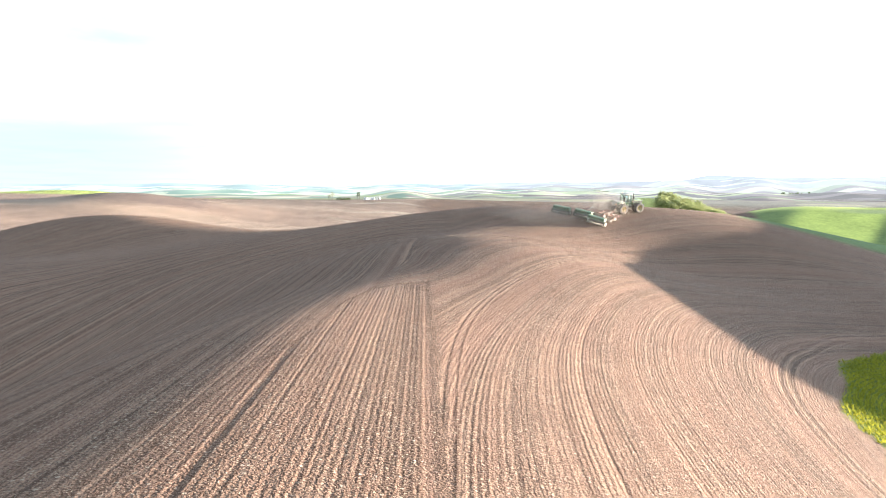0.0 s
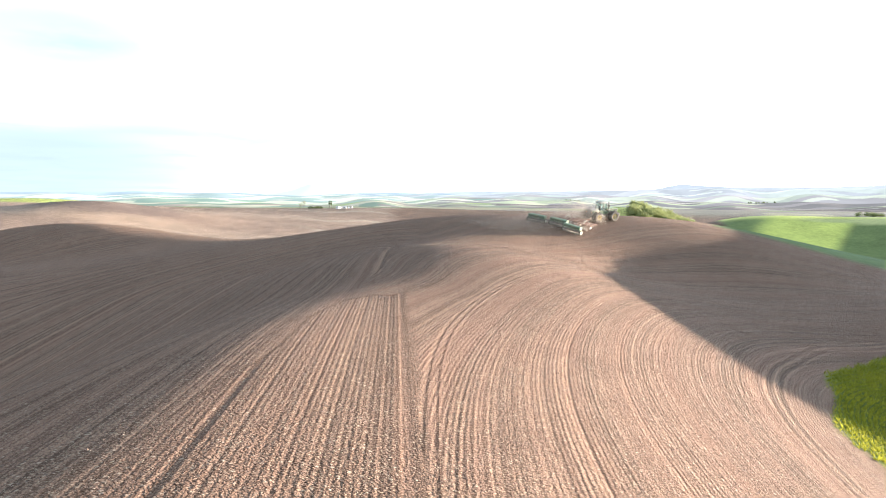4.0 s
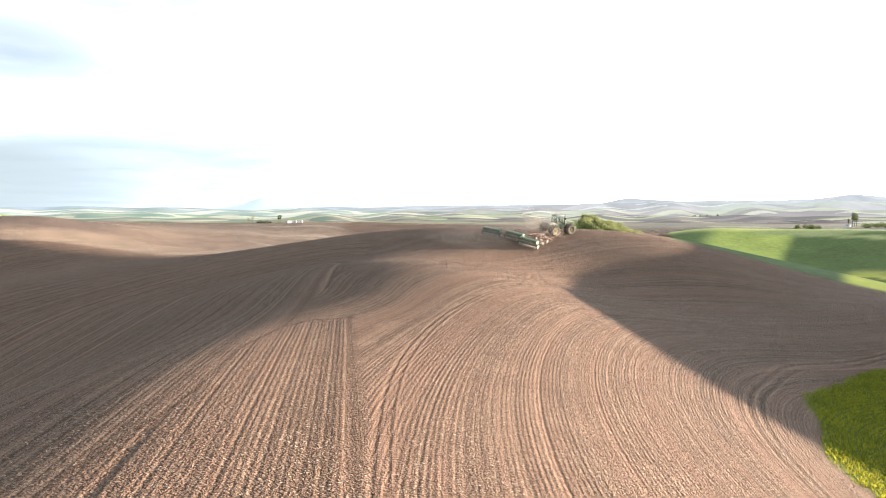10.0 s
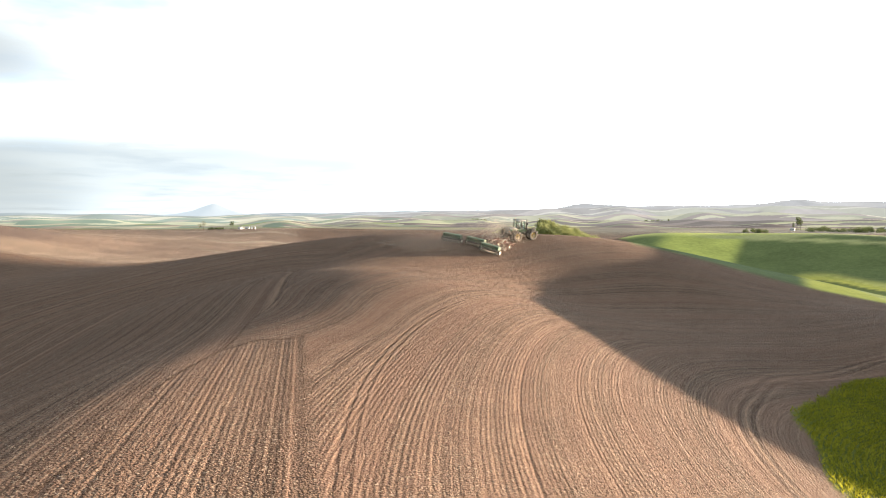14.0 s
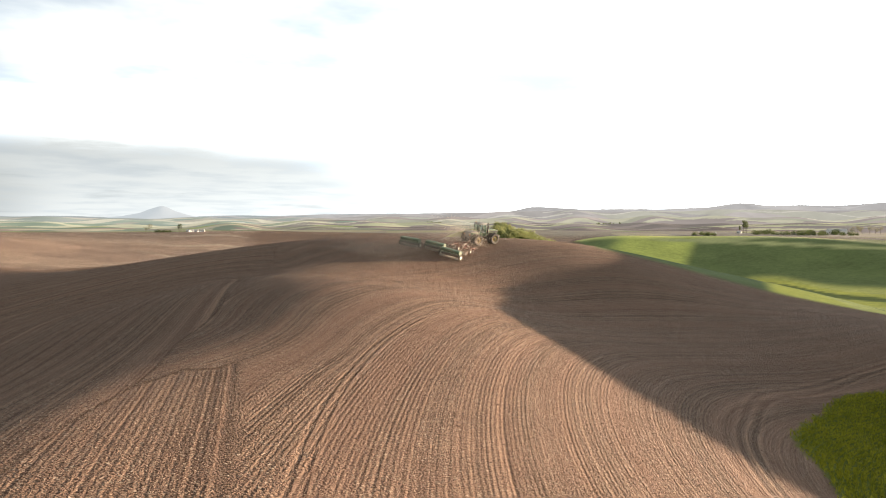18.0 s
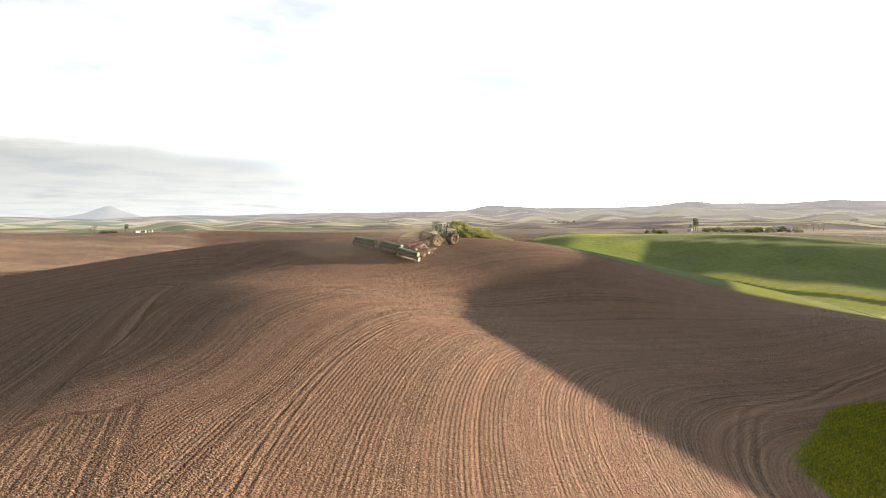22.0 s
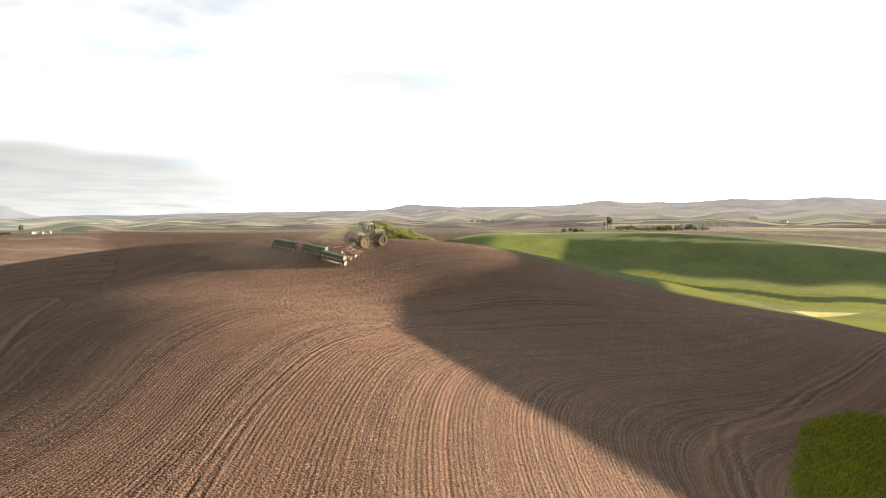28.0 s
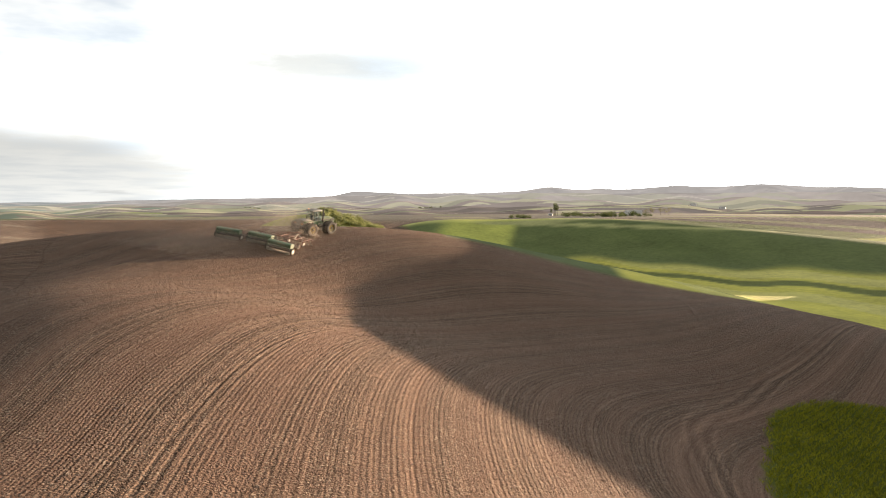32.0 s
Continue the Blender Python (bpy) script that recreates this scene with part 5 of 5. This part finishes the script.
# ---- the lone butte, blue with distance: haze put in as glow ----
def make_butte():
    px, py = polar(0.25, 4380)
    n, m_ = 90, 12
    verts, faces = [], []
    for j in range(m_):
        for i in range(n):
            u = -1 + 2 * i / (n - 1)
            x_ = u * 620
            prof = 52 * math.exp(-abs(u / 0.16) ** 1.6) + 30 * math.exp(-(u / 0.45) ** 2) + 5 * math.exp(-((u + 0.35) / 0.2) ** 2) + 1.5 * math.sin(u * 40) * math.exp(-(u / 0.3) ** 2)
            f_ = 1 - j / (m_ - 1)
            verts.append((px + x_, py + (1 - f_) * -160 + 40 * math.sin(u * 9), 30 - 28 + prof * f_ ** 0.9))
    for j in range(m_ - 1):
        for i in range(n - 1):
            b = j * n + i
            faces.append((b, b + 1, b + n + 1, b + n))
    me = bpy.data.meshes.new("distant_butte")
    me.from_pydata(verts, [], faces)
    m = Mat("distant_butte_haze", 1.0)
    m.color((0.02, 0.025, 0.03))
    # blue haze added as emission over a near-black base
    m.b.inputs["Emission Color"].default_value = (0.62, 0.74, 0.86, 1)
    m.b.inputs["Emission Strength"].default_value = 0.2
    me.materials.append(m.m)
    me.shade_smooth()
    tagged(new("backdrop_butte", me), "hazy blue distant butte on the horizon", "backdrop", kind="structure")


make_butte()


# ---- ranges of far hills, paling with distance: haze put into colour and glow ----
def make_range(name, dist, deep, seed, el_left, el_right, swell, left, right, line, paint, haze_glow, peaks=()):
    """A long hill range across the view at one distance, patched with fields: greener to the north, bare to the east."""
    rn = random.Random(seed)
    waves = [(rn.uniform(0.15, 1.3), rn.uniform(0, 6.28), rn.uniform(0.4, 1.0)) for _ in range(9)]
    azs = np.arange(-40, 86, 0.12)

    def crest(az_):
        e_ = el_left + (el_right - el_left) * smooth(-2, 46, az_)
        for f_, p_, a_ in waves:
            e_ = e_ + swell * a_ / (1 + f_) * np.sin(f_ * az_ + p_)
        for pa, ph, pw in peaks:
            e_ = e_ + ph * np.exp(-0.5 * ((az_ - pa) / pw) ** 2)
        return e_

    el = crest(azs)
    m_ = 44
    verts, cols = [], []
    cells = [(rn.uniform(-40, 86), rn.uniform(0, 1)) for _ in range(230)]
    cx_, cy_ = np.array([c[0] for c in cells]), np.array([c[1] for c in cells])
    cc_ = np.array([rn.choice(left if c[0] < 9 + rn.uniform(-7, 7) else right) for c in cells])
    lanes = [(rn.uniform(-30, 70), rn.uniform(0.5, 0.95), rn.uniform(2, 7), rn.uniform(-0.03, 0.03), rn.uniform(0, 6)) for _ in range(7)]
    for j in range(m_):
        f_ = j / (m_ - 1)
        d_ = dist + (1 - f_) * -deep
        top = d_ * np.tan(np.radians(el))
        zb = land(d_ * np.sin(np.radians(azs)), d_ * np.cos(np.radians(azs))) - 36
        fold = 1 + 0.12 * np.sin(azs * 1.1 + 4 * f_) * math.sin(math.pi * f_)
        zz = zb + (top - zb) * math.sin(0.5 * math.pi * f_) ** 1.3 * fold + 30
        verts.append(np.stack([d_ * np.sin(np.radians(azs)), d_ * np.cos(np.radians(azs)), zz], -1))
        q = ((azs[:, None] + 1.2 * math.sin(5 * f_) - cx_) / 6.0) ** 2 + ((f_ + 0.1 * np.sin(azs[:, None] * 0.9)) - cy_) ** 2 * 26
        mild = (0.62 + 0.33 * smooth(8, 22, azs))[:, None]
        cj = mild * cc_[q.argmin(1)] + (1 - mild) * cc_.mean(0)
        # pale grass lanes and headlands between the fields
        for la, lf, lw, sl, ph in lanes:
            on = (np.abs(azs - la) < lw) & (np.abs(f_ - lf - sl * (azs - la) - 0.03 * np.sin(azs * 1.3 + ph)) < 0.02)
            cj[on] = 0.6 * np.array(line) + 0.4 * cj[on]
        cols.append(cj)
    # the far side drops away behind the crest
    verts.append(verts[-1] + np.array((0, 60, -60)))
    cols.append(cols[-1])
    n = len(azs)
    me = bpy.data.meshes.new(name)
    faces = [(j * n + i, j * n + i + 1, (j + 1) * n + i + 1, (j + 1) * n + i) for j in range(m_) for i in range(n - 1)]
    me.from_pydata(np.concatenate(verts).tolist(), [], faces)
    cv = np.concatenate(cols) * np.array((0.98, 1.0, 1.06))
    at_ = me.attributes.new("field", "FLOAT_COLOR", "POINT")
    at_.data.foreach_set("color", np.concatenate([cv, np.ones((len(cv), 1))], 1).astype(np.float32).ravel())
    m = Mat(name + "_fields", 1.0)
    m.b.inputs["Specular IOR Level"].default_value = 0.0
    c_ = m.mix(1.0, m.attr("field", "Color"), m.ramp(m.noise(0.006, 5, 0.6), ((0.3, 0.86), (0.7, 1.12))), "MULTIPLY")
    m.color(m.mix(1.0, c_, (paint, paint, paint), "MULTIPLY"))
    # the field colours also glow, standing in for the haze before them
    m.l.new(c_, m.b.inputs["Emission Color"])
    m.b.inputs["Emission Strength"].default_value = haze_glow
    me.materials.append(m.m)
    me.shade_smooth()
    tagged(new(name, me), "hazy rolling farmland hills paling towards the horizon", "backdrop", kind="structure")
    return lambda az_: (dist * math.sin(radians(az_)), dist * math.cos(radians(az_)), dist * math.tan(radians(float(crest(np.array(az_))))) + 30)


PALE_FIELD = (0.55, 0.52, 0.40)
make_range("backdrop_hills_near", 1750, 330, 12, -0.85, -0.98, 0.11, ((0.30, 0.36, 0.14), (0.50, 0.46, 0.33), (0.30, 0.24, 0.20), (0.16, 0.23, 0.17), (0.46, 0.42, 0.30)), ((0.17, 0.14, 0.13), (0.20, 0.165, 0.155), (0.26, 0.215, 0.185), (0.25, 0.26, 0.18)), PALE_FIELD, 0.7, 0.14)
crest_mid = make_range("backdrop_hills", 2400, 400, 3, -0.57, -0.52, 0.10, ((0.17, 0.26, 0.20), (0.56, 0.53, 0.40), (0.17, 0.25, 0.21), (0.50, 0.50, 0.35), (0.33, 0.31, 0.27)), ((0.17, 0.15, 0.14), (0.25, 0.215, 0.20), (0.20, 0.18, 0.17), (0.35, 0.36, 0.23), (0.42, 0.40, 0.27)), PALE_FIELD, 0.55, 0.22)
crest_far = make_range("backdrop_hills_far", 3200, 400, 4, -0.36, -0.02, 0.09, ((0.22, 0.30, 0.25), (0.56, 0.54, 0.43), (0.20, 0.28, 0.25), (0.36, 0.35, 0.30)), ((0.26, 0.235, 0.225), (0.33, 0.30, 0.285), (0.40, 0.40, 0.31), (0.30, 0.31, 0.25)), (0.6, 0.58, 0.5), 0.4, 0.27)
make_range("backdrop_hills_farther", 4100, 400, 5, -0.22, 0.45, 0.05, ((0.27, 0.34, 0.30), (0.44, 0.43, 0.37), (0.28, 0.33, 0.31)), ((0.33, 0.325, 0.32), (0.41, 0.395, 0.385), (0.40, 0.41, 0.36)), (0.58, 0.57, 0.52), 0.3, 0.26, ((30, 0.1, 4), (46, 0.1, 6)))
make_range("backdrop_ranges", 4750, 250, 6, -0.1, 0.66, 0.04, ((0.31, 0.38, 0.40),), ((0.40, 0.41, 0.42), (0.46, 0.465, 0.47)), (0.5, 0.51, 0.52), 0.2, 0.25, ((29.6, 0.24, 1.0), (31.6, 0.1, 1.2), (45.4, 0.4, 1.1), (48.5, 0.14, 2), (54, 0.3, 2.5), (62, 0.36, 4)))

# clumps of trees and sheds on the far crests
for k in range(8):
    plant(hedge, 0, 0, rnd.uniform(0.4, 0.7), rnd.uniform(0, 6)).location = crest_mid(20.9 + 0.17 * k + rnd.uniform(-0.1, 0.1))
for k in range(9):
    plant(hedge, 0, 0, rnd.uniform(0.4, 0.7), rnd.uniform(0, 6)).location = crest_mid(34.6 + 0.24 * k + rnd.uniform(-0.2, 0.2))
for az_, tn in ((56.2, 0.8), (58.3, 0.2)):
    make_shed(az_, 2350, 20, 10, 5, tn).location = crest_mid(az_)


# ---- dust hanging behind the machines ----
def make_dust():
    rnd = np.random.default_rng(31)
    n = 150000
    t_ = rnd.random(n) ** 2.8
    back, across = 2.0 + 22.0 * t_, rnd.normal(0.8, 1.6 + 2.6 * t_) + 5.0 * t_
    a_ = radians(TR_AZ)
    px = TR_X - back * math.sin(a_) - across * math.cos(a_)
    py = TR_Y - back * math.cos(a_) + across * math.sin(a_)
    pz = land(px, py) + 0.15 + np.abs(rnd.normal(0, 0.5 + 1.3 * np.exp(-((back - 5.5) / 4.5) ** 2)))
    k = rnd.uniform(0.008, 0.016, n)
    d1, d2 = rnd.normal(0, 1, (n, 3)), rnd.normal(0, 1, (n, 3))
    c = np.stack([px, py, pz], -1)
    v = np.stack([c + d1 * k[:, None], c + d2 * k[:, None], c - (d1 + d2) * k[:, None] * 0.6], 1).reshape(-1, 3)
    me = bpy.data.meshes.new("dust_cloud")
    me.from_pydata(v.tolist(), [], np.arange(3 * n).reshape(-1, 3).tolist())
    m = Mat("dust_motes", 1.0)
    m.color((0.55, 0.45, 0.37))
    tr_ = m.n.new("ShaderNodeBsdfTranslucent")
    tr_.inputs["Color"].default_value = (0.62, 0.52, 0.43, 1)
    ms = m.n.new("ShaderNodeMixShader")
    ms.inputs[0].default_value = 0.5
    m.l.new(m.b.outputs[0], ms.inputs[1])
    m.l.new(tr_.outputs[0], ms.inputs[2])
    m.l.new(ms.outputs[0], m.n["Material Output"].inputs["Surface"])
    me.materials.append(m.m)
    tagged(new("dust_cloud", me), "thin pale brown dust hanging behind the cultivator", "dust", kind="stuff")


make_dust()
